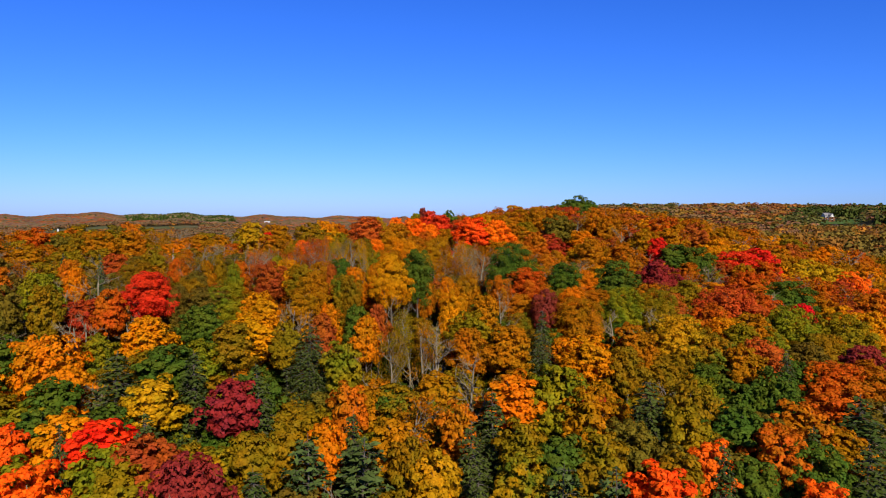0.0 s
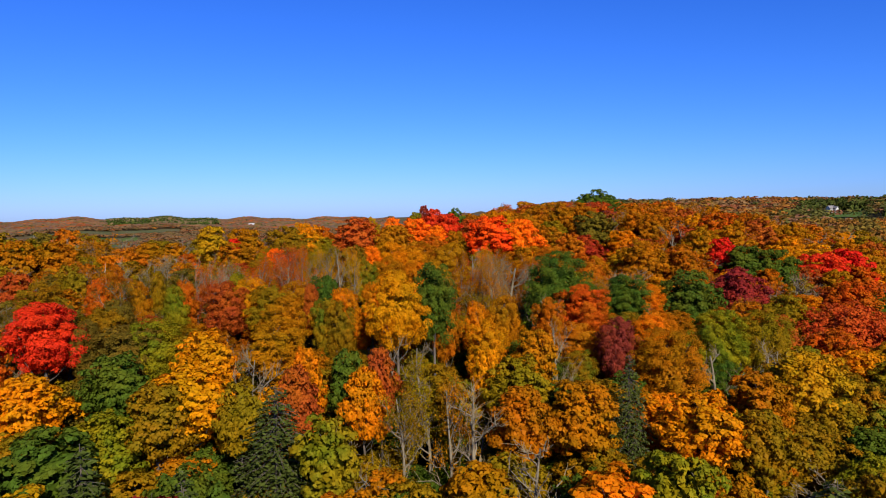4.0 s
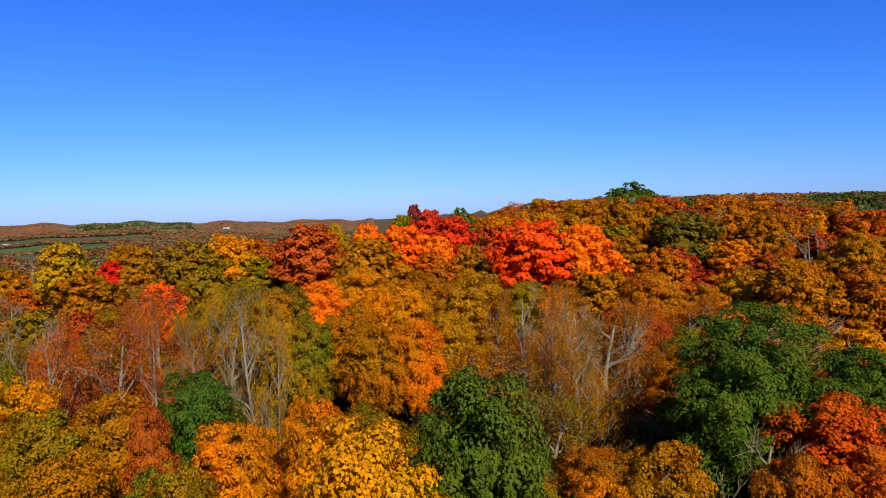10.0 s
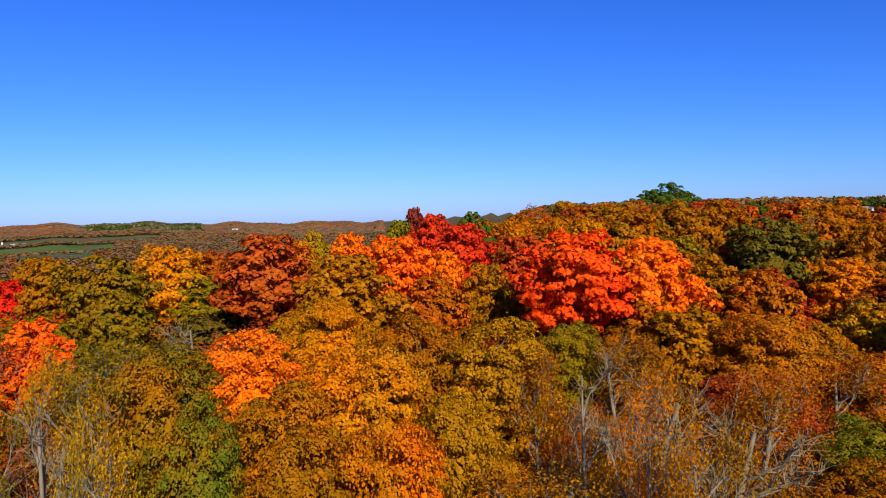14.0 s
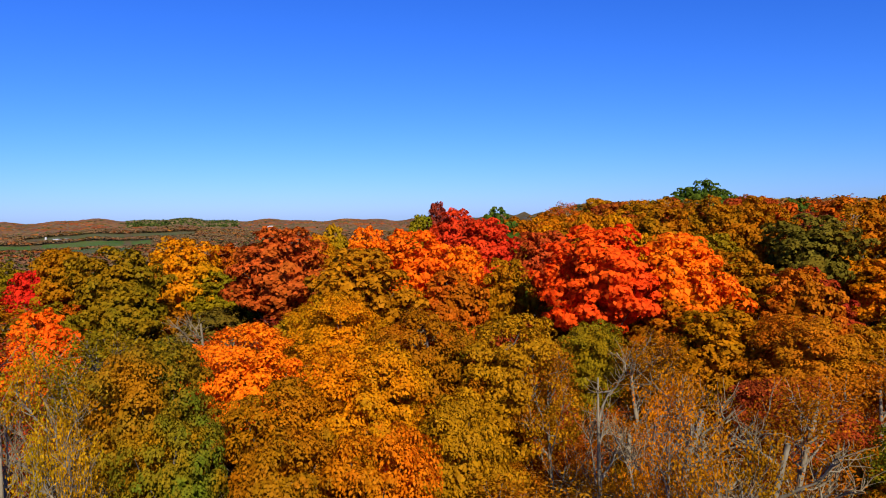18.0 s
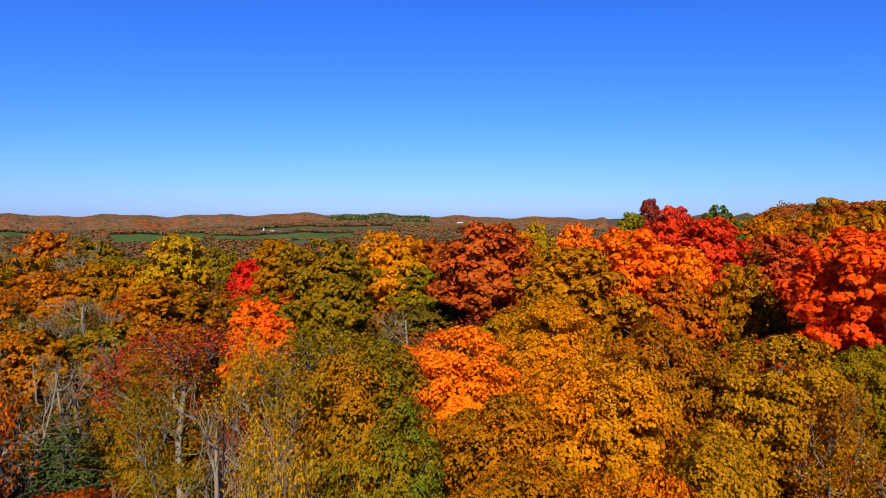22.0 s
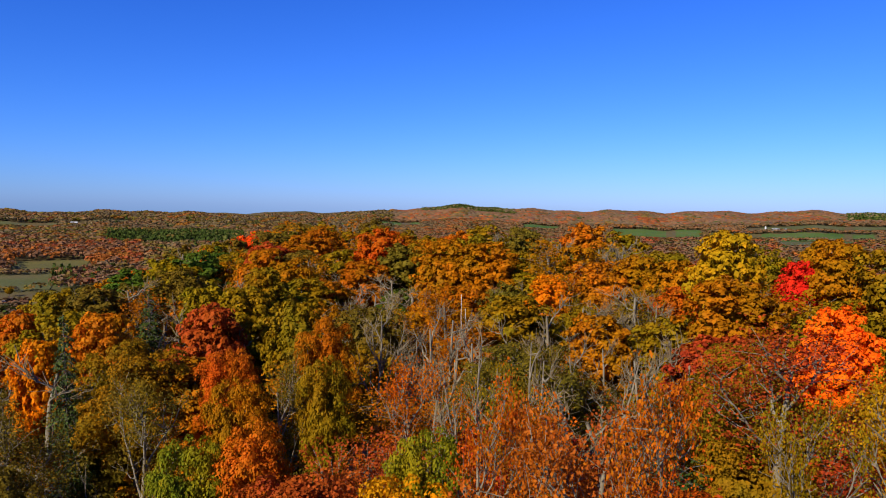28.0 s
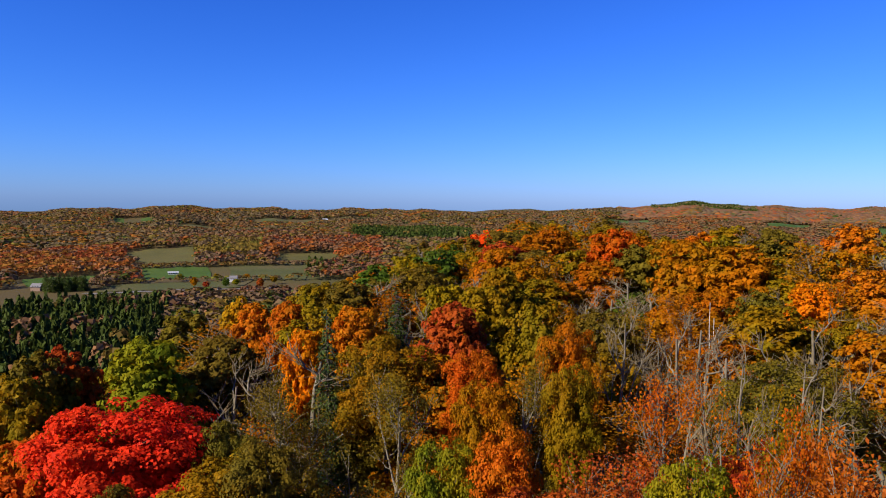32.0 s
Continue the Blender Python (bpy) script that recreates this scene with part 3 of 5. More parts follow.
plant("hemlock", "dark", 49.5, 80.2, 18.6, 8.6)
plant("maple", "red", -47.5, 113.7, 21.6, 7.5)
plant("maple", "rust", -52.2, 108.9, 20.2, 4.7)
plant("maple", "moss", -66.6, 106.1, 22.0, 4.5)
plant("maple", "olive", -60.3, 106.1, 21.9, 4.4)
plant("maple", "yellowgreen", -64.8, 112.7, 21.5, 5.8)
plant("maple", "russet", -68.9, 107.5, 21.5, 4.7)
plant("bare", "pale", -61.8, 121.1, 19.2, 9.0)
plant("thin", "moss", -54.9, 121.4, 19.1, 5.8)
plant("maple", "moss", -70.2, 117.9, 19.2, 6.0)
plant("maple", "yellow", -112.1, 119.1, 24.8, 5.6)
plant("maple", "rust", -83.6, 120.7, 19.2, 4.3)
plant("maple", "moss", -103.8, 113.4, 24.0, 6.7)
plant("maple", "rust", -78.2, 123.3, 19.2, 4.0)
plant("maple", "gold", -65.0, 123.1, 19.1, 3.4)
plant("hemlock", "grey", -60.4, 125.0, 19.2, 2.9)
plant("maple", "rust", -68.6, 128.6, 19.2, 4.5)
plant("maple", "olive", -55.6, 128.0, 19.2, 5.3)
plant("maple", "rust", -134.4, 145.7, 19.4, 8.0)
plant("maple", "moss", -157.6, 157.1, 23.2, 7.8)
plant("maple", "red", -156.2, 161.8, 19.9, 7.2)
plant("maple", "scarlet", -143.5, 168.5, 17.1, 12.4)
plant("maple", "red", -135.1, 161.9, 14.9, 6.3)
plant("maple", "amber", -114.3, 165.8, 18.6, 9.9)
plant("maple", "rust", -98.7, 169.6, 19.2, 8.9)
plant("maple", "amber", -92.7, 163.7, 15.9, 9.6)
plant("maple", "olive", -95.0, 175.3, 17.7, 8.0)
plant("oak", "olive", -91.2, 180.4, 17.7, 9.7)
plant("maple", "crimson", -106.9, 200.5, 18.4, 4.0)
plant("maple", "amber", -93.0, 193.6, 17.8, 8.9)
plant("maple", "rust", -91.4, 202.4, 22.3, 7.4)
plant("maple", "rust", -65.8, 178.1, 16.0, 8.4)
plant("maple", "gold", -67.5, 173.6, 15.3, 5.6)
plant("maple", "olive", -77.4, 144.3, 19.1, 5.0)
plant("maple", "olive", -67.8, 139.0, 19.1, 5.2)
plant("maple", "olive", -72.3, 136.4, 19.2, 4.7)
plant("maple", "russet", -63.2, 134.5, 19.1, 5.1)
plant("maple", "moss", -83.5, 130.2, 19.1, 6.3)
plant("maple", "olive", -85.2, 127.0, 19.2, 5.3)
plant("maple", "rust", -50.6, 131.2, 19.1, 3.2)
plant("maple", "amber", -43.1, 128.9, 19.1, 2.9)
plant("maple", "rust", -37.7, 128.7, 19.1, 3.3)
plant("maple", "yellowgreen", -37.6, 126.1, 19.1, 2.8)
plant("maple", "olive", -43.1, 134.4, 19.1, 2.6)
plant("thin", "moss", -43.6, 132.2, 19.1, 3.0)
plant("thin", "moss", -44.2, 125.4, 19.1, 4.4)
plant("maple", "moss", -42.1, 120.9, 19.2, 3.9)
plant("maple", "olive", -43.3, 118.2, 19.1, 5.8)
plant("maple", "moss", -47.4, 118.7, 19.2, 3.1)
plant("maple", "moss", -42.9, 114.7, 19.1, 3.1)
plant("thin", "russet", -34.6, 130.4, 19.1, 5.3)
plant("thin", "rust", -36.7, 134.8, 19.1, 3.8)
plant("maple", "yellowgreen", -30.8, 132.8, 19.1, 2.7)
plant("thin", "rust", -31.1, 137.8, 19.1, 5.0)
plant("bare", "pale", -31.4, 135.1, 19.0, 3.1)
plant("thin", "olive", -33.7, 138.3, 19.1, 3.5)
plant("bare", "grey", -51.7, 142.5, 19.1, 3.7)
plant("bare", "pale", -38.3, 143.5, 19.1, 3.2)
plant("bare", "grey", -40.0, 141.9, 19.1, 3.2)
plant("bare", "grey", -42.8, 139.2, 19.1, 3.2)
plant("maple", "amber", -50.7, 138.4, 19.1, 3.4)
plant("maple", "olive", -57.2, 139.2, 19.1, 4.3)
plant("maple", "yellow", -48.1, 174.8, 20.6, 5.9)
plant("maple", "amber", -40.2, 164.2, 18.5, 6.5)
plant("maple", "olive", -33.0, 154.1, 16.8, 6.9)
plant("maple", "orange", -33.3, 163.8, 17.3, 4.4)
plant("maple", "red", -46.5, 184.1, 17.1, 3.9)
plant("oak", "olive", -32.9, 175.6, 20.2, 6.5)
plant("oak", "olive", -30.4, 172.2, 17.7, 5.4)
plant("maple", "amber", -46.9, 190.9, 19.4, 5.5)
plant("maple", "gold", -31.7, 186.9, 19.7, 8.2)
plant("maple", "rust", -28.7, 192.0, 19.5, 5.4)
plant("maple", "cherry", -19.5, 177.8, 21.5, 7.9)
plant("maple", "olive", -87.3, 208.4, 22.6, 8.1)
plant("maple", "crimson", -100.1, 194.8, 17.7, 4.3)
plant("oak", "olive", -81.8, 176.0, 18.0, 8.9)
plant("maple", "amber", -83.6, 170.0, 18.5, 8.0)
plant("maple", "gold", -63.7, 169.5, 15.7, 4.8)
plant("maple", "amber", -47.3, 158.9, 15.8, 5.1)
plant("maple", "amber", -57.9, 180.8, 16.7, 5.6)
plant("thin", "russet", -24.8, 133.1, 22.1, 4.6)
plant("thin", "rust", -21.8, 133.4, 21.6, 3.1)
plant("thin", "rust", -27.7, 132.0, 21.3, 3.1)
plant("bare", "pale", -20.8, 141.9, 19.8, 4.6)
plant("thin", "yellow", -20.2, 144.7, 20.0, 3.7)
plant("thin", "olive", -22.3, 140.7, 19.0, 3.0)
plant("maple", "turning", -16.8, 145.1, 20.3, 4.7)
plant("maple", "orange", -15.5, 152.7, 18.9, 5.7)
plant("bare", "grey", -46.8, 151.9, 17.0, 4.8)
plant("bare", "grey", -48.9, 149.2, 17.4, 5.2)
plant("bare", "grey", -54.6, 149.8, 17.6, 5.8)
plant("bare", "grey", -40.6, 149.7, 16.6, 4.2)
plant("bare", "grey", -37.9, 152.5, 16.6, 4.2)
plant("bare", "grey", -42.1, 159.8, 16.5, 4.2)
plant("maple", "ochre", -11.5, 169.8, 20.7, 7.5)
plant("maple", "gold", -12.2, 161.5, 18.4, 7.6)
plant("maple", "gold", -8.4, 147.5, 19.5, 5.2)
plant("maple", "amber", -11.5, 144.9, 18.4, 4.8)
plant("maple", "turning", -14.1, 141.2, 18.7, 3.5)
plant("maple", "amber", -5.6, 151.6, 19.7, 5.2)
plant("maple", "ochre", -1.7, 151.4, 19.4, 5.5)
plant("maple", "amber", -9.5, 139.4, 18.8, 4.3)
plant("maple", "ochre", -3.8, 144.0, 18.0, 4.1)
plant("maple", "gold", -6.3, 139.9, 18.7, 3.9)
plant("maple", "orange", -7.5, 177.9, 21.1, 6.8)
plant("maple", "orange", -11.6, 184.6, 20.9, 4.6)
plant("maple", "amber", -43.1, 186.0, 18.9, 5.3)
plant("maple", "yellow", -17.6, 199.0, 21.3, 3.3)
plant("maple", "gold", -18.4, 190.7, 20.0, 3.9)
plant("maple", "yellowgreen", -8.6, 203.8, 21.3, 4.5)
plant("maple", "crimson", -5.5, 203.9, 22.6, 3.1)
plant("maple", "red", -3.5, 197.9, 21.8, 5.2)
plant("oak", "green", 1.7, 207.7, 21.4, 4.3)
plant("maple", "red", 0.3, 188.7, 21.3, 6.9)
plant("maple", "cherry", 4.2, 184.3, 20.3, 6.2)
plant("maple", "orange", -2.4, 179.8, 19.5, 4.7)
plant("maple", "amber", 0.6, 177.6, 18.5, 4.3)
plant("maple", "rust", -4.2, 173.8, 18.2, 5.0)
plant("maple", "scarlet", 6.9, 169.6, 22.0, 7.9)
plant("maple", "orange", 12.6, 170.0, 21.3, 6.9)
plant("maple", "gold", 11.5, 181.8, 21.5, 4.5)
plant("maple", "gold", 9.3, 188.5, 21.4, 2.6)
plant("maple", "amber", 18.0, 190.3, 20.5, 6.1)
plant("maple", "amber", 25.6, 198.3, 19.2, 9.0)
plant("maple", "amber", 30.6, 196.2, 18.9, 8.3)
plant("maple", "amber", 19.0, 172.8, 19.3, 5.8)
plant("oak", "moss", 30.4, 182.9, 19.8, 7.1)
plant("maple", "rust", 22.5, 168.8, 18.9, 5.1)
plant("maple", "rust", 37.6, 203.9, 17.9, 6.6)
plant("maple", "rust", 44.9, 204.5, 18.5, 7.2)
plant("maple", "amber", 30.7, 189.5, 17.0, 6.4)
plant("maple", "olive", 21.8, 186.9, 17.8, 5.4)
plant("bare", "pale", 2.4, 145.3, 18.9, 4.7)
plant("bare", "brown", 5.2, 143.5, 19.8, 5.2)
plant("thin", "amber", 9.6, 146.9, 18.8, 5.8)
plant("thin", "amber", 0.8, 149.7, 17.6, 3.7)
plant("thin", "amber", 7.3, 157.5, 17.0, 5.7)
plant("maple", "rust", 17.2, 157.8, 18.4, 6.3)
plant("maple", "amber", 13.5, 161.8, 17.3, 6.2)
plant("maple", "amber", 12.1, 166.7, 16.8, 5.9)
plant("maple", "olive", 4.2, 160.5, 17.0, 4.6)
plant("thin", "gold", 2.6, 140.0, 19.7, 2.9)
plant("thin", "amber", 4.6, 136.9, 20.3, 3.4)
plant("bare", "pale", -17.2, 137.0, 21.9, 3.9)
plant("thin", "yellow", -15.1, 135.8, 21.6, 2.2)
plant("oak", "green", -4.6, 116.6, 24.1, 5.2)
plant("maple", "gold", -8.5, 113.4, 24.5, 5.6)
plant("oak", "green", 11.6, 129.8, 21.5, 9.2)
plant("oak", "green", -18.5, 130.5, 19.0, 4.4)
plant("thin", "russet", -26.3, 147.3, 19.0, 7.2)
plant("bare", "pale", -22.0, 134.8, 19.1, 4.5)
plant("thin", "olive", -19.8, 148.2, 19.1, 6.1)
plant("bare", "pale", -31.7, 141.3, 19.0, 6.3)
plant("bare", "pale", 3.9, 143.3, 18.9, 8.1)
plant("bare", "pale", 8.3, 144.1, 18.9, 7.1)
plant("maple", "olive", -25.4, 125.1, 19.0, 5.1)
plant("maple", "gold", -28.9, 130.2, 19.0, 4.1)
plant("maple", "amber", -22.5, 126.8, 19.0, 4.5)
plant("maple", "russet", -19.8, 125.5, 19.1, 2.3)
plant("maple", "turning", -17.7, 120.3, 19.0, 3.5)
plant("maple", "gold", -15.0, 123.9, 18.9, 3.8)
plant("maple", "olive", -14.6, 118.9, 19.0, 3.2)
plant("maple", "gold", -12.2, 125.5, 19.1, 2.9)
plant("maple", "amber", 4.3, 119.5, 18.9, 4.2)
plant("maple", "gold", 0.5, 118.1, 18.9, 2.9)
plant("bare", "grey", 10.0, 123.9, 18.9, 4.3)
plant("maple", "rust", 15.0, 124.5, 18.9, 6.2)
plant("oak", "green", 23.3, 134.4, 19.0, 6.0)
plant("maple", "amber", 41.2, 163.0, 18.9, 9.7)
plant("maple", "amber", 35.0, 165.1, 18.8, 9.5)
plant("maple", "rust", -3.1, 117.7, 18.9, 3.1)
plant("maple", "amber", 9.8, 119.1, 18.9, 3.6)
plant("maple", "gold", -28.0, 103.2, 18.8, 7.3)
plant("maple", "russet", -17.4, 102.9, 18.9, 3.8)
plant("maple", "gold", -10.8, 101.9, 18.9, 4.2)
plant("maple", "gold", -16.8, 106.7, 19.0, 3.1)
plant("maple", "gold", -29.2, 111.0, 19.0, 5.5)
plant("maple", "amber", -22.7, 113.7, 19.0, 6.3)
plant("maple", "yellowgreen", -36.0, 115.2, 18.9, 6.1)
plant("maple", "moss", -38.8, 113.2, 18.9, 7.1)
plant("maple", "green", -35.6, 105.6, 19.0, 5.9)
plant("maple", "russet", -31.7, 127.0, 19.0, 5.0)
plant("maple", "amber", -22.3, 121.5, 19.0, 4.8)
plant("maple", "gold", 1.0, 112.5, 18.9, 4.1)
plant("maple", "gold", 1.0, 105.7, 18.8, 2.8)
plant("bare", "brown", -7.4, 110.1, 18.8, 5.3)
plant("maple", "russet", -9.9, 106.4, 18.9, 3.3)
plant("thin", "olive", -4.8, 104.0, 18.8, 5.0)
plant("oak", "green", 34.3, 141.0, 18.9, 8.5)
plant("maple", "crimson", 17.3, 114.5, 18.9, 4.0)
plant("maple", "crimson", 44.9, 147.8, 18.9, 8.6)
plant("bare", "brown", 9.6, 113.0, 18.9, 3.7)
plant("maple", "gold", 22.4, 118.6, 18.9, 4.9)
plant("maple", "amber", 22.0, 113.1, 18.8, 9.3)
plant("maple", "amber", 9.6, 99.7, 18.7, 6.1)
plant("maple", "olive", 3.7, 103.8, 18.7, 5.9)
plant("maple", "gold", 20.4, 99.4, 18.7, 6.8)
plant("bare", "grey", 28.9, 113.7, 18.8, 6.2)
plant("maple", "yellowgreen", 31.2, 121.7, 18.8, 7.8)
plant("bare", "grey", 56.8, 154.8, 18.9, 8.6)
plant("oak", "green", 59.0, 164.6, 18.8, 9.2)
plant("maple", "red", 52.5, 170.3, 18.9, 4.7)
plant("maple", "green", 54.3, 166.3, 18.8, 7.2)
plant("maple", "olive", 37.6, 123.6, 18.9, 8.3)
plant("hemlock", "dark", 14.0, 101.0, 18.8, 4.7)
plant("maple", "amber", 28.5, 105.2, 18.8, 6.1)
plant("maple", "amber", 6.1, 110.4, 18.8, 4.7)
plant("bare", "grey", -23.9, 106.5, 19.0, 4.6)
plant("maple", "green", -13.6, 105.7, 19.0, 3.5)
plant("maple", "olive", -30.2, 100.4, 18.9, 5.7)
plant("thin", "amber", -3.1, 99.5, 18.8, 4.2)
plant("thin", "olive", -7.6, 99.8, 18.7, 4.3)
plant("maple", "amber", 3.6, 98.7, 18.8, 5.4)
plant("maple", "olive", -22.4, 100.5, 18.9, 4.1)
plant("maple", "orange", -42.0, 69.9, 18.8, 8.1)
plant("maple", "scarlet", -48.3, 77.1, 18.9, 5.2)
plant("maple", "gold", -44.0, 79.5, 18.7, 6.7)
plant("maple", "scarlet", -39.0, 78.2, 18.7, 7.2)
plant("maple", "russet", -32.2, 74.6, 18.7, 6.4)
plant("maple", "olive", -32.8, 70.4, 18.8, 5.8)
plant("maple", "crimson", -26.2, 72.1, 18.7, 7.7)
plant("maple", "yellow", -36.3, 86.1, 18.8, 6.8)
plant("maple", "crimson", -26.3, 85.5, 18.8, 6.2)
plant("maple", "gold", -55.1, 95.9, 18.6, 12.8)
plant("oak", "green", -61.0, 96.7, 18.8, 6.5)
plant("maple", "gold", -43.1, 102.6, 18.8, 6.7)
plant("maple", "green", -36.0, 93.7, 18.8, 7.3)
plant("maple", "yellowgreen", -13.2, 94.6, 18.8, 5.0)
plant("maple", "rust", -10.6, 84.7, 18.7, 4.6)
plant("maple", "gold", -13.2, 77.3, 18.8, 4.2)
plant("maple", "yellow", -0.5, 72.7, 18.7, 4.8)
plant("maple", "amber", -6.0, 78.4, 18.6, 5.2)
plant("maple", "rust", 1.1, 80.8, 18.8, 4.1)
plant("thin", "amber", -3.3, 82.7, 18.6, 5.8)
plant("maple", "gold", 8.6, 87.2, 18.6, 7.1)
plant("maple", "yellowgreen", 14.2, 89.0, 18.7, 7.7)
plant("maple", "olive", 25.9, 97.8, 18.7, 5.3)
plant("maple", "yellow", 37.1, 111.6, 18.8, 9.9)
plant("maple", "scarlet", 22.3, 72.5, 18.7, 6.7)
plant("maple", "scarlet", 30.2, 78.5, 18.7, 5.3)
plant("maple", "rust", 39.4, 83.1, 18.6, 9.1)
plant("oak", "green", 37.1, 86.6, 18.7, 7.3)
plant("maple", "green", 42.6, 80.6, 18.6, 8.3)
plant("maple", "rust", 58.5, 103.6, 18.6, 11.0)
plant("maple", "rust", 46.6, 89.9, 18.8, 7.0)
plant("maple", "cherry", 54.4, 133.0, 18.8, 14.3)
plant("maple", "cherry", 48.7, 107.0, 18.8, 8.5)
plant("maple", "red", 69.0, 165.9, 18.8, 9.3)
plant("maple", "red", 77.5, 172.3, 18.7, 10.6)
plant("maple", "rust", 64.7, 148.3, 18.9, 9.7)
plant("maple", "scarlet", 97.2, 165.4, 18.8, 12.0)
plant("maple", "rust", 90.2, 146.6, 18.9, 9.7)
plant("maple", "yellow", 88.3, 169.4, 18.6, 14.0)
plant("oak", "green", 70.9, 144.9, 18.8, 11.0)
plant("maple", "yellowgreen", 62.5, 125.4, 18.7, 12.3)
plant("maple", "olive", 71.6, 125.2, 18.7, 13.8)
plant("maple", "red", 66.7, 129.7, 18.9, 5.3)
plant("maple", "crimson", 67.3, 112.0, 18.8, 6.9)
plant("bare", "grey", 33.9, 112.9, 18.8, 5.7)
plant("bare", "brown", -0.3, 99.5, 18.7, 6.4)
plant("bare", "brown", 4.2, 92.1, 18.7, 6.0)
plant("maple", "amber", 16.9, 84.4, 18.7, 5.6)
plant("maple", "olive", 8.6, 77.8, 18.6, 5.2)
plant("maple", "olive", 17.4, 77.2, 18.6, 5.9)
plant("maple", "olive", 29.9, 84.3, 18.8, 5.9)
plant("maple", "olive", 25.6, 75.3, 18.7, 5.3)
plant("maple", "olive", -16.8, 77.8, 18.7, 5.3)
plant("maple", "olive", -3.9, 74.9, 18.6, 4.4)
plant("maple", "olive", -20.0, 75.8, 18.8, 5.2)
plant("snag", "pale", -59.7, 154.8, 16.7, 2.2)
plant("oak", "green", 54.3, 278.6, 22.5, 14.5)
plant("oak", "green", 50.2, 279.6, 21.4, 8.0)
plant("oak", "green", 58.4, 280.2, 21.2, 8.0)


# the rest of the wood: trees between those above, in drifts of colour
def drift(x, y):
    """Which kind and colour grows at a place."""
    n = noise.noise(Vector((x * 0.021, y * 0.021, 3.1))) + 0.6 * noise.noise(Vector((x * 0.07, y * 0.07, 8.0)))
    u = rng.random()
    bare_patch = math.exp(-((x + 62) ** 2 / 900 + (y - 158) ** 2 / 500)) + 0.8 * math.exp(-((x - 14) ** 2 / 500 + (y - 155) ** 2 / 200))
    if u < 0.15 + 0.5 * bare_patch + (0.12 if x < -45 else 0):
        return ("bare", "grey" if x < -20 else "brown") if rng.random() < 0.6 else ("thin", "amber")
    if x < -22 and y > 148 and rng.random() < 0.85:
        return "maple", ("olive", "amber", "moss", "olive", "rust", "moss", "amber", "olive")[rng.integers(8)]
    if -95 < x < -26 and 104 < y < 150:
        v = rng.random()
        if v < 0.42:
            return "maple", ("moss", "olive", "amber")[rng.integers(3)]
        if v < 0.56:
            return ("hemlock", "dark") if v < 0.47 else ("oak", "olive")
        if v < 0.76:
            return ("bare", "grey") if v < 0.66 else ("thin", "moss")
        return "maple", ("russet", "rust", "moss", "olive", "moss")[rng.integers(5)]
    if x > 2 and y > 138 and rng.random() < 0.9:
        return (("maple", "amber"), ("maple", "gold"), ("maple", "amber"), ("maple", "rust"), ("maple", "russet"), ("thin", "amber"), ("thin", "rust"))[rng.integers(7)]
    if y < 92 and u < 0.34:
        return ("hemlock", "dark") if rng.random() < 0.75 else ("pine", "grey")
    if x > 15 and y < 100 and u < 0.35:
        return ("hemlock", "dark") if rng.random() < 0.5 else ("oak", "green")
    if y < 128 and rng.random() < (0.86 if y < 112 else 0.6):
        return ("maple", ("olive", "yellowgreen", "green", "amber", "moss", "turning")[rng.integers(6)]) if rng.random() < 0.85 else ("oak", "green")
    if 102 < y < 150 and rng.random() < 0.1:
        return "bare", "brown"
    u = rng.random()
    if x < -45 and u < 0.18:
        return ("oak", "green") if u < 0.12 else ("hemlock", "dark")
    if x < -45 and u > 0.3:
        return "maple", ("olive", "amber", "olive", "russet", "olive", "moss", "amber", "yellowgreen")[rng.integers(8)]
    if u < 0.05:
        return "thin", ("russet", "olive", "amber")[rng.integers(3)]
    if u < 0.09:
        return "oak", "green"
    if u < 0.14 and (y < 90 or y > 185 or abs(x + 10) > 62):
        return "maple", ("red", "crimson", "scarlet")[rng.integers(3)]
    if u < 0.22:
        return "maple", "russet"
    if n > 0.18:
        return "maple", ("amber", "olive", "rust", "gold", "olive", "amber")[rng.integers(6)]
    if n > -0.12:
        return "maple", ("amber", "olive", "gold", "amber", "olive")[rng.integers(5)]
    return "maple", ("olive", "yellowgreen", "amber", "yellow", "olive")[rng.integers(5)]


def wood_between(count_limit):
    cell = {}
    for x, y, w in STANDS:
        cell.setdefault((int(x // 10), int(y // 10)), []).append((x, y, 0.315 * w))
    made = 0
    for _ in range(50000):
        if made >= count_limit:
            break
        y = rng.uniform(50, 290)
        x = rng.uniform(-165, 175)
        if x < -45 - 0.62 * y and y < 95 or x > 12 + 0.66 * y or (x < -90 and y < 85) or (x < -20 and y > 222):
            continue
        if y < 58 and abs(x) > 50:
            continue
        w = rng.uniform(5.5, 9.5)
        i, j = int(x // 10), int(y // 10)
        if any(math.hypot(a - x, b - y) < r + 0.315 * w for di in (-1, 0, 1) for dj in (-1, 0, 1) for a, b, r in cell.get((i + di, j + dj), ())):
            continue
        kind, colour = drift(x, y)
        h = rng.uniform(15.5, 18.8)
        d = math.hypot(x + 9, y - 117)
        if d < 45:
            h = rng.uniform(13.0, 16.0)
        elif d < 85 and y > 138:
            h = rng.uniform(13.5, 16.8)
        plant(kind, colour, x, y, h, w * (0.8 if kind in ("hemlock", "pine") else 1.0))
        cell.setdefault((i, j), []).append((x, y, 0.315 * w))
        made += 1


wood_between(1500)


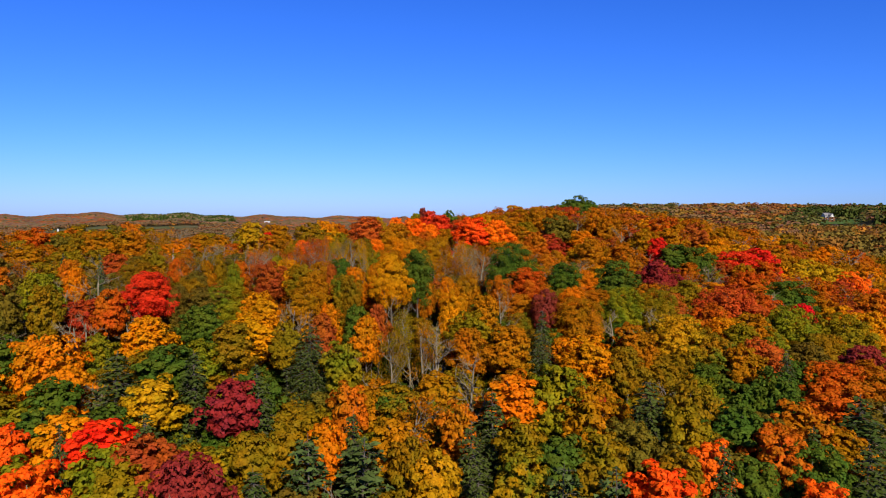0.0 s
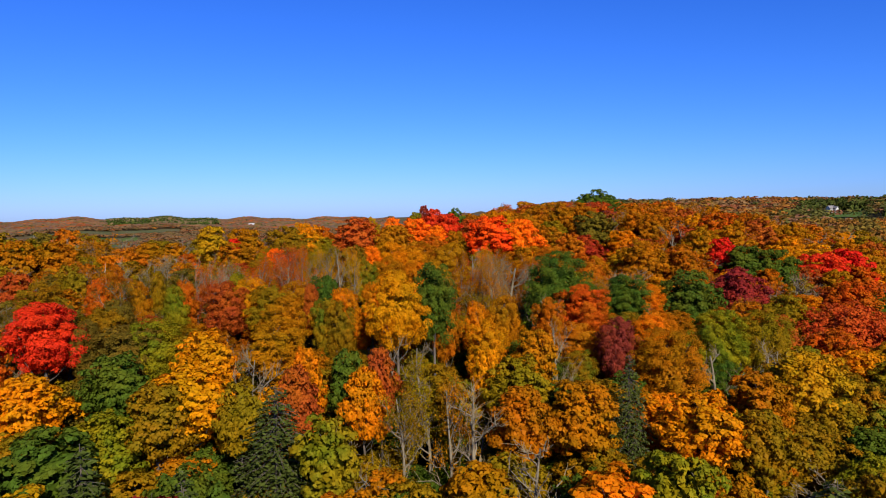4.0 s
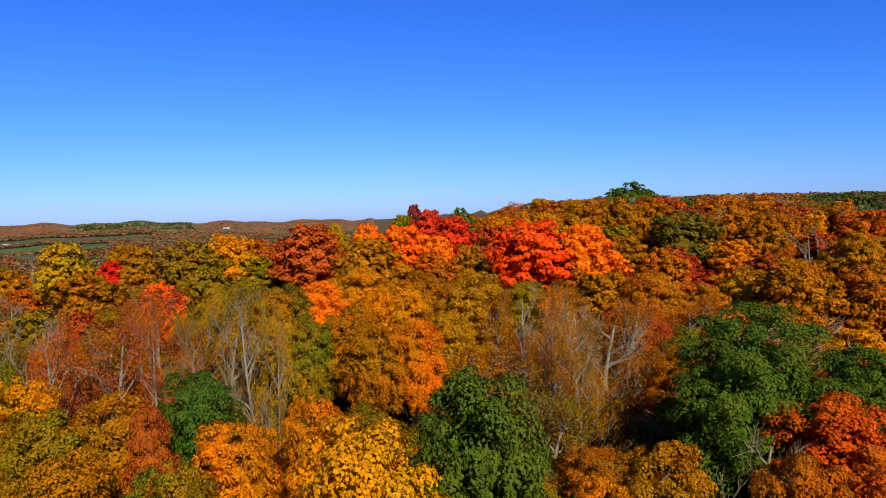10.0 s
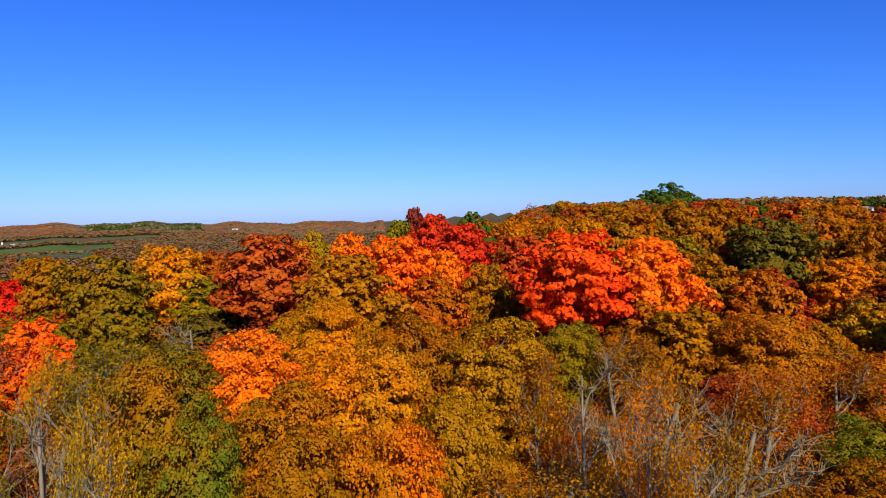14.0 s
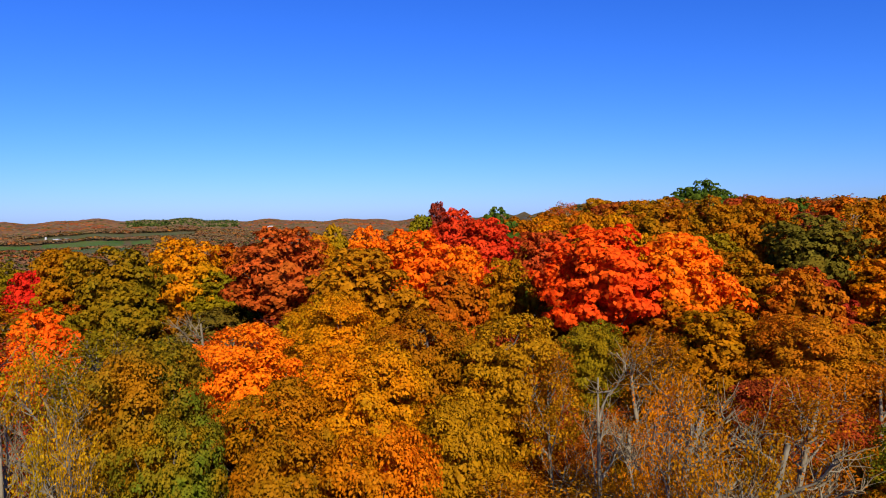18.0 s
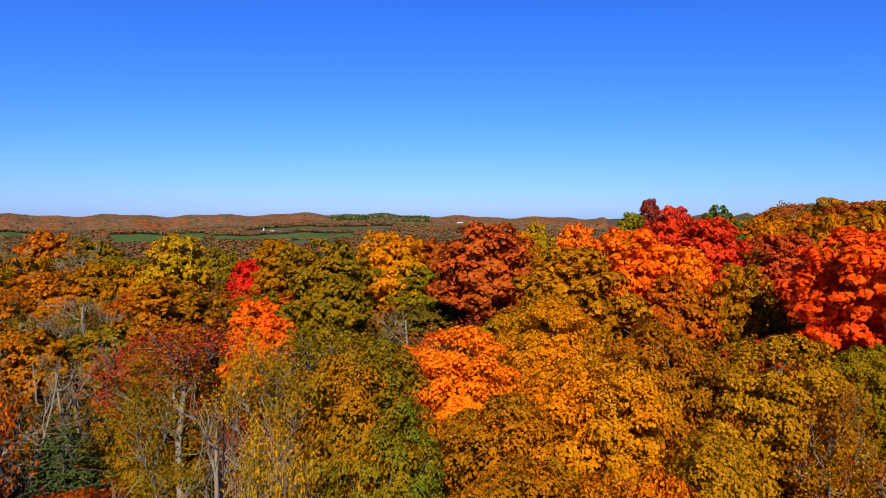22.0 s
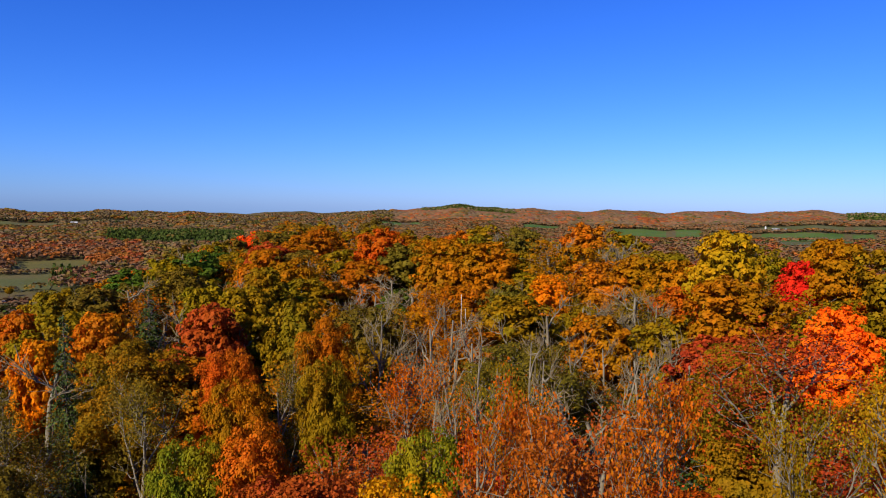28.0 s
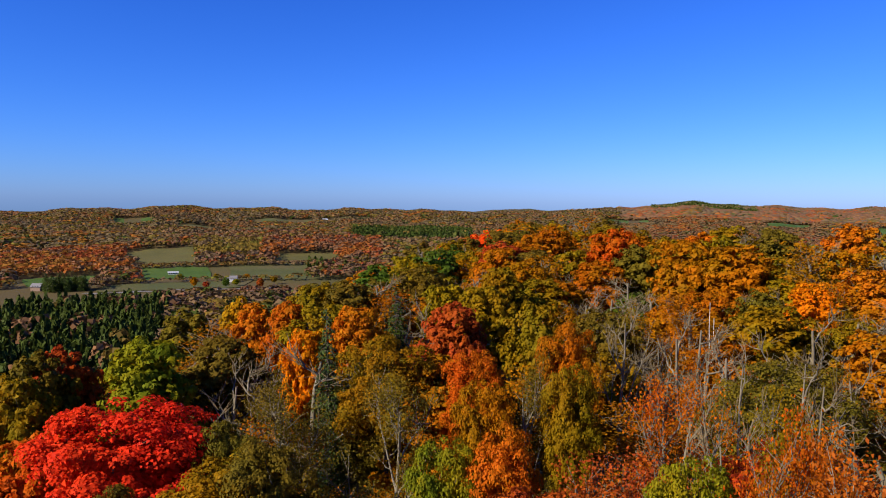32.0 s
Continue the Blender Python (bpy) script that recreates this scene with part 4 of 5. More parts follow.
def undergrowth(count):
    """Young trees under the canopy, which close the gaps between the crowns."""
    for n in range(count):
        if n % 2:
            x, y = rng.uniform(-42, 46), rng.uniform(62, 132)
        else:
            y = rng.uniform(60, 175)
            x = rng.uniform(max(-100, -40 - 0.6 * y), min(60, 10 + 0.62 * y))
        colour = ("olive", "amber", "yellowgreen", "green", "moss", "olive", "turning", "green")[rng.integers(8)]
        if n < 290:
            plant("sapling", colour, x, y, rng.uniform(7.5, 12.0), rng.uniform(5.0, 7.5))
        else:
            plant("maple", colour, x, y, rng.uniform(10.0, 13.0), rng.uniform(5.0, 7.0))


undergrowth(460)


def thicket(cx, cy, rx, ry, count, kinds, tall):
    """A close stand of slender, mostly leafless trees."""
    for _ in range(count):
        a, q = rng.uniform(0, 6.283), math.sqrt(rng.random())
        kind, colour = kinds[rng.integers(len(kinds))]
        plant(kind, colour, cx + rx * q * math.cos(a), cy + ry * q * math.sin(a), rng.uniform(*tall), rng.uniform(3.2, 5.0))


thicket(-60, 156, 20, 12, 62, (("bare", "grey"), ("bare", "brown"), ("bare", "grey"), ("thin", "olive")), (11.0, 14.5))
thicket(12, 152, 15, 8, 40, (("thin", "amber"), ("thin", "amber"), ("thin", "rust"), ("thin", "gold"), ("thin", "amber")), (11.0, 14.0))
thicket(-70, 172, 20, 8, 22, (("bare", "grey"), ("thin", "olive")), (13.0, 15.5))


# ---- the valley and the far hills ----
def spot(bearing, r):
    """Plan place at a bearing (degrees left of +y) and distance from the end of the walk."""
    a = np.radians(bearing)
    return -8 - r * np.sin(a), 118 + r * np.cos(a)


GRASS = earth_mat("green_grass_field", [(0.0, (0.046, 0.088, 0.013)), (0.5, (0.066, 0.108, 0.017)), (1.0, (0.085, 0.105, 0.024))], 0.012, 0.05)
PASTURE = earth_mat("dull_pasture", [(0.0, (0.062, 0.076, 0.022)), (0.5, (0.085, 0.086, 0.026)), (1.0, (0.105, 0.085, 0.034))], 0.012, 0.05)
FALLOW = earth_mat("brown_fallow_field", [(0.0, (0.080, 0.076, 0.022)), (0.5, (0.108, 0.094, 0.026)), (1.0, (0.090, 0.096, 0.026))], 0.012, 0.05)
GRAVEL = earth_mat("pale_gravel_road", [(0.0, (0.17, 0.155, 0.13)), (1.0, (0.23, 0.21, 0.18))], 0.05, 0.4)

CLEARINGS = []


def field(name, b0, b1, r0, r1, mat, label, wave=0.05):
    """A field laid over the ground between two bearings and two distances, with uneven edges."""
    nb, nr = 22, 12
    B, S = np.meshgrid(np.linspace(b0, b1, nb), np.linspace(0, 1, nr), indexing="ij")
    w = wave * (r1 - r0)
    lo = r0 + w * np.sin(B * 3.1 + b0) + 0.6 * w * np.sin(B * 7.3)
    hi = r1 + w * np.sin(B * 2.3 + r1) + 0.6 * w * np.sin(B * 6.1 + 2)
    R = lo + (hi - lo) * S
    x, y = spot(B + 0.06 * (b1 - b0) * np.sin(S * 4 + b0) * (np.abs(B - 0.5 * (b0 + b1)) / (b1 - b0)), R)
    z = ground(x.ravel(), y.ravel()) + 0.6
    v = np.stack([x.ravel(), y.ravel(), z], 1)
    i, j = np.meshgrid(np.arange(nb - 1), np.arange(nr - 1), indexing="ij")
    f = np.stack([i * nr + j, (i + 1) * nr + j, (i + 1) * nr + j + 1, i * nr + j + 1], -1).reshape(-1, 4)
    CLEARINGS.append((b0, b1, r0, r1))
    return tagged(new(name, mesh_from(name, v, f, [mat], smooth=True)), label, "field", kind="structure")


field("field_1", 99.2, 103.8, 850, 935, GRASS, "bright green hayfield beside dark conifers in the valley")
field("field_2", 88.5, 99.0, 772, 834, PASTURE, "green-brown pasture along the valley road")
field("field_3", 91.4, 96.2, 876, 1000, GRASS, "bright green field with a long white building")
field("field_4", 92.4, 97.4, 1015, 1265, FALLOW, "brown mown field between hedgerows")
field("field_5", 84.0, 90.0, 842, 1010, PASTURE, "rough pasture round a white farmhouse")
field("field_6", 81.6, 86.4, 1000, 1135, FALLOW, "brown rough field with scattered trees")
field("field_7", 95.4, 98.2, 2060, 2260, GRASS, "pale green field high on the far slope")
field("field_8", 90.8, 93.8, 1910, 2070, PASTURE, "long pale field on the far slope")
field("field_9", 83.4, 88.2, 2060, 2270, PASTURE, "pale green field below the far ridge")
field("field_10", 78.8, 83.0, 2110, 2270, PASTURE, "pale pasture below the far ridge")
field("field_11", 34.6, 41.2, 1560, 1960, GRASS, "green rolling field in the middle of the valley")
field("field_12", 23.0, 34.0, 1500, 1860, GRASS, "green field below a row of white barns")
field("field_13", 20.0, 31.5, 1905, 2080, PASTURE, "pasture round white farm buildings")
field("field_14", 45.4, 48.4, 1890, 2060, GRASS, "small green clearing in the far woods")
field("field_15", 56.6, 60.2, 1980, 2160, GRASS, "green clearing on the far hillside")
field("field_16", -41.0, -33.6, 590, 700, FALLOW, "brown-green meadow below a white house")
field("field_17", -36.0, -32.6, 712, 775, GRASS, "mown lawn in front of a white house")
field("field_18", 24.5, 29.4, 1160, 1460, PASTURE, "pale pasture in the valley")
field("road_1", 85.6, 99.8, 757, 766, GRAVEL, "pale gravel road along the valley floor", 0.4)["category"] = "road"


def crown_patch(seed, quads, kind):
    """Unit crown for the far woods: leaf masses about a dome, or boughs about a cone."""
    g = np.random.default_rng(seed)
    if kind == "cone":
        s = g.uniform(0, 1, quads) ** 0.8
        a = g.uniform(0, 6.283, quads)
        p = np.stack([np.cos(a) * (1 - s) * 0.46, np.sin(a) * (1 - s) * 0.46, 0.12 + 0.84 * s], 1)
        n = unit(np.stack([np.cos(a), np.sin(a), np.full(quads, 0.7)], 1) + g.normal(0, 0.25, (quads, 3)))
        v, f = leaf_quads(g, p, n, 0.46, 0.75)
    else:
        if quads <= 12:
            # a closed, uneven dome: two rings of facets
            k = 6
            a = np.linspace(0, 6.283, k, endpoint=False)
            low = np.stack([0.55 * np.cos(a), 0.55 * np.sin(a), np.full(k, 0.03)], 1) * g.uniform(0.85, 1.15, (k, 1))
            mid = np.stack([0.42 * np.cos(a + 0.4), 0.42 * np.sin(a + 0.4), np.full(k, 0.74)], 1) * g.uniform(0.85, 1.12, (k, 1))
            v = np.concatenate([low, mid, [[0.06, -0.04, 1.0]]])
            i, n = np.arange(k), (np.arange(k) + 1) % k
            f = np.concatenate([np.stack([i, n, k + n, k + i], 1), np.stack([k + i[::2], k + n[::2], k + (n[::2] + 1) % k, np.full(3, 2 * k)], 1)])
            return v, f
        d = unit(g.normal(size=(quads, 3)) + (0, 0, 0.25))
        d[:, 2] = np.where(d[:, 2] < -0.35, -d[:, 2], d[:, 2])
        p = d * g.uniform(0.75, 1.02, (quads, 1)) * (0.5, 0.5, 0.42) + (0, 0, 0.60)
        v, f = leaf_quads(g, p, unit(d + g.normal(0, 0.3, (quads, 3))), 1.5 / quads ** 0.5, 0.85)
    return v, f


def patchy(x, y, k):
    """Slow, uneven variation over the land."""
    return (np.sin(x * 0.0113 + 2.1 * np.sin(y * 0.0071 + k)) + np.sin(y * 0.0137 + 1.7 * np.sin(x * 0.0089 + 2 * k) + k) + 0.8 * np.sin((x + y) * 0.031 + k * 3)) / 2.8


TONES = ["moss", "crimson", "bare", "russet", "rust", "amber", "olive", "green", "dark", "red", "orange", "gold", "yellowgreen", "grey", "brown"]


def far_woods(name, label, b0, b1, r0, r1, step, size, tall, quads, mix, cone=0.0, seed=1, keep=None, drifts=2.0):
    """Joined crowns over a sector of the land, thinned where fields lie."""
    g = np.random.default_rng(seed)
    ax, ay = spot(np.array([b0, b1, 0.5 * (b0 + b1)] * 2), np.array([r0] * 3 + [r1] * 3))
    xs, ys = np.arange(ax.min() - 200, ax.max() + 200, step), np.arange(ay.min() - 200, ay.max() + 200, step)
    X, Y = np.meshgrid(xs, ys)
    x = X.ravel() + g.uniform(-0.48, 0.48, X.size) * step
    y = Y.ravel() + g.uniform(-0.48, 0.48, X.size) * step
    dx, dy = x + 8, y - 118
    r, b = np.hypot(dx, dy), np.degrees(np.arctan2(-dx, dy))
    ok = (r > r0) & (r < r1) & (b > b0) & (b < b1)
    for c0, c1, q0, q1 in CLEARINGS:
        ok &= ~((b > c0 - 0.1) & (b < c1 + 0.1) & (r > q0 - 4) & (r < q1 + 4))
    if keep is not None:
        ok &= keep(x, y, b, r)
    x, y, b, r = x[ok], y[ok], b[ok], r[ok]
    k = len(x)
    z = ground(x, y) - 0.3
    # tones follow slow drifts over the land
    names, shares = list(mix), np.array([mix[m] for m in mix], float)
    bias = np.stack([shares[i] * np.exp(drifts * patchy(x, y, 1.7 * i + 0.4)) for i in range(len(names))], 1)
    cum = np.cumsum(bias / bias.sum(1, keepdims=True), 1)
    tone = np.array([TONES.index(m) for m in names])[(g.random((k, 1)) > cum[:, :-1]).sum(1)]
    cones = (np.isin(tone, [TONES.index("dark"), TONES.index("grey")])) & (g.random(k) < max(cone, 0.6))
    V, F, I, base = [], [], [], 0
    w = size * 1.25 * g.uniform(0.75, 1.3, k)
    h = tall * 0.95 * g.uniform(0.82, 1.18, k)
    a = g.uniform(0, 6.283, k)
    for n in range(4):
        for con in (False, True):
            sel = np.where((np.arange(k) % 4 == n) & (cones == con))[0]
            if not len(sel):
                continue
            v, f = crown_patch(40 + n, quads, "cone" if con else "dome")
            ca, sa = np.cos(a[sel])[:, None], np.sin(a[sel])[:, None]
            ws = (w[sel] * (0.55 if con else 1.0))[:, None]
            px = x[sel][:, None] + ws * (ca * v[:, 0] - sa * v[:, 1])
            py = y[sel][:, None] + ws * (sa * v[:, 0] + ca * v[:, 1])
            pz = z[sel][:, None] + h[sel][:, None] * v[:, 2]
            V.append(np.stack([px, py, pz], -1).reshape(-1, 3))
            F.append((f[None] + (np.arange(len(sel)) * len(v))[:, None, None]).reshape(-1, 4) + base)
            I.append(np.repeat(tone[sel], len(f)))
            base += len(sel) * len(v)
    me = mesh_from(name, np.concatenate(V), np.concatenate(F), [LEAF[t] for t in TONES], np.concatenate(I), smooth=quads <= 12)
    return tagged(new(name, me), label, "woods", kind="stuff")


AUTUMN = {"amber": 5, "olive": 3, "rust": 2.0, "russet": 1.2, "brown": 1.5, "gold": 1.0, "green": 0.4}
RIDGE = {"rust": 4, "russet": 4, "amber": 2, "crimson": 1.5, "moss": 1.5, "green": 1, "brown": 2}
GREEN_RIDGE = {"green": 4, "dark": 4, "moss": 4, "brown": 2, "olive": 1}
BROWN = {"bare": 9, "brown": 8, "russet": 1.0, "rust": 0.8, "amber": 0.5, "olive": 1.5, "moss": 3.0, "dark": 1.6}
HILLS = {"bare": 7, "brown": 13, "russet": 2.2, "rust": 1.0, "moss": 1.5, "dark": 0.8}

far_woods("hilltop_woods", "amber and olive treetops behind the crest of the hill", -48, 2, 128, 470, 7.8, 11.5, 15, 110, AUTUMN, seed=2,
          keep=lambda x, y, b, r: (y > 288) | (x > 12 + 0.66 * y))
for n, (b0, b1) in enumerate(((122, 180), (-180, -130))):
    far_woods("lower_slope_woods", "olive, amber and dark green treetops on the lower slope of the hill", b0, b1, 66, 230, 6.5, 9, 14, 70,
              {"olive": 4, "green": 3, "amber": 3, "moss": 3, "dark": 2, "rust": 1, "russet": 1}, seed=31 + n, keep=lambda x, y, b, r: y < 52)
far_woods("side_slope_woods", "autumn treetops on the lower side of the hill", 62, 112, 95, 330, 7.0, 9, 18, 50, AUTUMN, seed=3,
          keep=lambda x, y, b, r: (x < -165) | ((x < -95) & (y < 112)))
far_woods("right_ridge_woods", "orange, red and russet woods on a nearby ridge", -31, -21.5, 470, 1010, 8.5, 11, 10, 34, RIDGE, seed=4, drifts=3.0)
far_woods("green_ridge_woods", "dark green and olive woods at the end of a nearby ridge", -46, -31, 470, 1010, 8.5, 11, 10, 34, GREEN_RIDGE, seed=34, drifts=3.0)
far_woods("green_ridge_woods", "dark green and bare woods on the shoulder of a nearby ridge", -21.5, 3, 470, 1010, 8.5, 11, 10, 34, GREEN_RIDGE, seed=24, drifts=3.0)
far_woods("valley_conifers", "dark conifer plantation on the valley floor with a few orange trees", 91.5, 112, 330, 655, 8.0, 11, 15, 24,
          {"dark": 12, "brown": 0.6, "rust": 0.5, "moss": 0.8}, 1.0, 5, keep=lambda x, y, b, r: (b > 94 + (655 - r) * 0.006))
far_woods("valley_woods", "bare brown and orange woods between the valley fields", 78, 108, 836, 1300, 10.0, 12, 11, 24,
          {"bare": 8, "brown": 5, "rust": 1.0, "russet": 1.2, "olive": 2.0, "moss": 2.5, "dark": 2.0}, seed=6,
          keep=lambda x, y, b, r: ~(((b > 88.4) & (b < 96.6) & (r < 1012)) | ((b > 98.6) & (b < 104.6) & (r < 945)) | ((b > 97) & (r > 945)) | ((b > 78) & (b < 87.4) & (r > 1040)) | ((b > 87.4) & (b < 92.4) & (r > 1110)) | ((b > 82.3) & (b < 85.8) & (r > 900) & (r < 1000))))
far_woods("orange_woods", "orange and russet woods beyond the valley fields", 97, 108, 945, 1300, 10.0, 12, 12, 24, {"rust": 3, "russet": 1.2, "amber": 2, "brown": 5}, seed=15)
far_woods("orange_belt", "belt of orange and red trees above the fields", 78, 87.4, 1040, 1310, 10.0, 12, 13, 24, {"rust": 4, "amber": 1, "russet": 1.5, "brown": 5}, seed=16)
far_woods("pale_plantation", "grey-green plantation in even rows", 87.4, 92.4, 1110, 1310, 9.0, 11, 13, 20, {"olive": 4, "bare": 3, "moss": 3, "yellowgreen": 1}, seed=17)
far_woods("conifer_belt", "belt of dark conifers between rough fields", 82.3, 85.8, 900, 1000, 8.0, 10, 14, 22, {"dark": 8, "moss": 1, "brown": 1}, 1.0, 41)
CLEARINGS_OF_FIELDS, CLEARINGS = CLEARINGS, []
far_woods("field_hedgerow", "leafless brown hedgerow running down between the fields", 95.5, 100.5, 790, 1100, 7.0, 9, 9, 20, {"bare": 6, "brown": 3, "moss": 2}, seed=42,
          keep=lambda x, y, b, r: np.abs(b - (96.9 + (1090 - r) * 0.008)) < 0.42)
far_woods("field_hedgerow", "low brown hedgerow with a few turning trees along a field edge", 84, 99, 995, 1016, 7.0, 8, 7, 20, {"bare": 5, "olive": 2, "rust": 1, "moss": 3}, seed=43)
far_woods("field_hedgerow", "scrubby olive hedgerow above the valley road", 85, 100, 836, 850, 7.0, 8, 6, 20, {"bare": 4, "olive": 3, "yellowgreen": 1, "moss": 3}, seed=44,
          keep=lambda x, y, b, r: np.sin(b * 7.0) > -0.2)
CLEARINGS = CLEARINGS_OF_FIELDS
far_woods("open_woods", "bare brown woods behind the plantation", 84.5, 93, 1310, 1600, 11.0, 13, 11, 14, {"bare": 7, "brown": 6, "olive": 1, "russet": 1}, seed=45)
far_woods("hedgerow_trees", "leafless hedgerow and scrub along the valley road", 62, 95, 330, 700, 11.0, 12, 11, 22,
          {"bare": 6, "olive": 2, "brown": 2, "green": 1, "dark": 1.5}, seed=7)
far_woods("valley_woods_beyond", "bare brown and russet woods across the valley", 60, 78, 560, 1300, 11.0, 13, 12, 20, BROWN, seed=8)
far_woods("conifer_stand", "large dark green conifer stand across the valley", 70.5, 80.5, 1300, 1720, 10.0, 14, 14, 14, {"dark": 10, "green": 0.8, "moss": 0.8}, 1.0, 9)
far_woods("hillside_woods", "russet and bare woods on the far hillside", 59, 109, 1300, 2950, 14.0, 16, 13, 14, BROWN, seed=10,
          keep=lambda x, y, b, r: ~(((b > 70.5) & (b < 80.5) & (r < 1720)) | ((b > 84.5) & (b < 93) & (r < 1600))))
far_woods("valley_floor_woods", "leafless grey-brown woods on the valley floor", 2, 61, 420, 1450, 9.0, 11, 9, 24, BROWN, seed=14,
          keep=lambda x, y, b, r: (r > 700) | (b > 44))
far_woods("far_valley_woods", "leafless woods between distant farm fields", 3, 59, 1450, 2300, 12.0, 15, 8, 16, HILLS, seed=21)
far_woods("far_hill_woods", "brown and russet woods on the distant hills", 3, 59, 2300, 4150, 17.0, 23, 11, 10, HILLS, seed=11, drifts=3.0,
          keep=lambda x, y, b, r: ~(((b > 49) & (b < 56.5) & (r > 3350)) | ((b > 17) & (b < 25) & (r > 2900) & (r < 3900))))
far_woods("dark_hilltop", "dark green conifers over a distant hilltop", 49, 56.5, 3350, 4100, 19.0, 21, 15, 10, {"dark": 8, "green": 0.6, "bare": 1}, 1.0, 12)
far_woods("dark_far_slope", "dark green conifers on a distant slope", 17, 25, 2900, 3900, 19.0, 21, 15, 10, {"dark": 7, "green": 0.6, "bare": 1.5}, 1.0, 13)


# ---- farms and houses ----
def paint_mat(name, colour, rough=0.6):
    m, nt, nodes, links = base_mat(name)
    f = noise_fac(nodes, links, 0.9, 5.0)
    links.new(mixrgb(nodes, links, f, tuple(0.86 * c for c in colour), colour), nodes["Principled BSDF"].inputs["Base Color"])
    nodes["Principled BSDF"].inputs["Roughness"].default_value = rough
    return m


WHITE = paint_mat("white_clapboard", (0.50, 0.49, 0.47))
ROOF_GREY = paint_mat("grey_shingle_roof", (0.16, 0.15, 0.15), 0.8)
ROOF_TIN = paint_mat("pale_metal_roof", (0.40, 0.41, 0.43), 0.6)
BROWN_BOARD = paint_mat("brown_board", (0.24, 0.15, 0.10), 0.8)
PINKISH = paint_mat("tan_siding", (0.46, 0.34, 0.28), 0.7)
GLASS = paint_mat("dark_window_glass", (0.03, 0.035, 0.045), 0.1)


def box(w, d, h, z=0.0, x=0.0, y=0.0):
    v = [(x + sx * w / 2, y + sy * d / 2, z + sz * h) for sz in (0, 1) for sx, sy in ((-1, -1), (1, -1), (1, 1), (-1, 1))]
    return v, [(0, 3, 2, 1), (4, 5, 6, 7), (0, 1, 5, 4), (1, 2, 6, 5), (2, 3, 7, 6), (3, 0, 4, 7)]


def farm_building(name, label, cat, b, r, turn, w, d, h, rise, wall, roof, wing=None, windows=3):
    """Gabled building: walls with gable ends, two roof slopes with eaves, door, windows and chimney."""
    x, y = spot(b, r)
    z = float(ground(np.array([x]), np.array([y]))[0])
    ob = tagged(new(name), label, cat, "buildings in the valley")
    ob.matrix_world = pose(x, y, z + 0.4, 0, 0, turn)

    def wing_at(ox, oy, w, d, h, rise, rot):
        m = Matrix.Translation((ox, oy, 0)) @ Matrix.Rotation(rot, 4, "Z")
        wv = [(-w / 2, -d / 2, -2), (w / 2, -d / 2, -2), (w / 2, d / 2, -2), (-w / 2, d / 2, -2), (-w / 2, -d / 2, h), (w / 2, -d / 2, h), (w / 2, d / 2, h), (-w / 2, d / 2, h),
              (-w / 2, 0, h + rise), (w / 2, 0, h + rise)]
        me = bpy.data.meshes.new("wall")
        me.from_pydata([m @ Vector(p) for p in wv], [], [(0, 1, 5, 4), (2, 3, 7, 6), (1, 2, 6, 9, 5), (3, 0, 4, 8, 7)])
        part("wall", me, wall, ob)
        for s in (-1, 1):
            e = 0.5
            nz = e * rise / (d / 2)
            rv = [(-w / 2 - e, s * (d / 2 + e), h - nz), (w / 2 + e, s * (d / 2 + e), h - nz), (w / 2 + e, 0, h + rise), (-w / 2 - e, 0, h + rise)]
            rv += [(p[0], p[1], p[2] + 0.22) for p in rv]
            rm = bpy.data.meshes.new("roof")
            rm.from_pydata([m @ Vector(p) for p in rv], [], [(0, 1, 2, 3), (4, 5, 6, 7), (0, 1, 5, 4), (1, 2, 6, 5), (2, 3, 7, 6), (3, 0, 4, 7)])
            part("roof", rm, roof, ob)
        for k in range(windows):
            for s in (-1, 1):
                v, f = box(1.1, 0.08, 1.5, 1.2 if h < 4 else 3.4, -w / 2 + w * (k + 1) / (windows + 1), s * (d / 2 + 0.03))
                gm = bpy.data.meshes.new("window")
                gm.from_pydata([m @ Vector(p) for p in v], [], f)
                part("window", gm, GLASS, ob)
        for s in (-1, 1):
            v, f = box(0.08, 1.1, 1.5, h * 0.45, s * (w / 2 + 0.03), 0)
            gm = bpy.data.meshes.new("window")
            gm.from_pydata([m @ Vector(p) for p in v], [], f)
            part("window", gm, GLASS, ob)

    wing_at(0, 0, w, d, h, rise, 0)
    if wing:
        wing_at(*wing)
    return ob


farm_building("white_house", "white two-gabled farmhouse with grey roof on the wooded ridge", "house", -33.3, 772, 20, 8, 5.5, 4.5, 3, WHITE, ROOF_GREY, (2, -3.6, 5, 4.5, 4, 2.8, 1.571))
farm_building("low_house", "low tan house with a pale roof below the ridge", "house", -35.2, 648, 10, 10, 6, 2.6, 1.8, PINKISH, ROOF_GREY)
farm_building("farmhouse", "white farmhouse with grey roof beside the valley road", "house", 89.6, 826, 80, 8, 6, 4.5, 2.6, WHITE, ROOF_GREY, (-5, 2, 5, 4.5, 3, 1.8, 0))
farm_building("long_barn", "long low white barn in a bright green field", "barn", 94.0, 922, 92, 12, 4.5, 2.4, 1.2, WHITE, ROOF_TIN, windows=5)
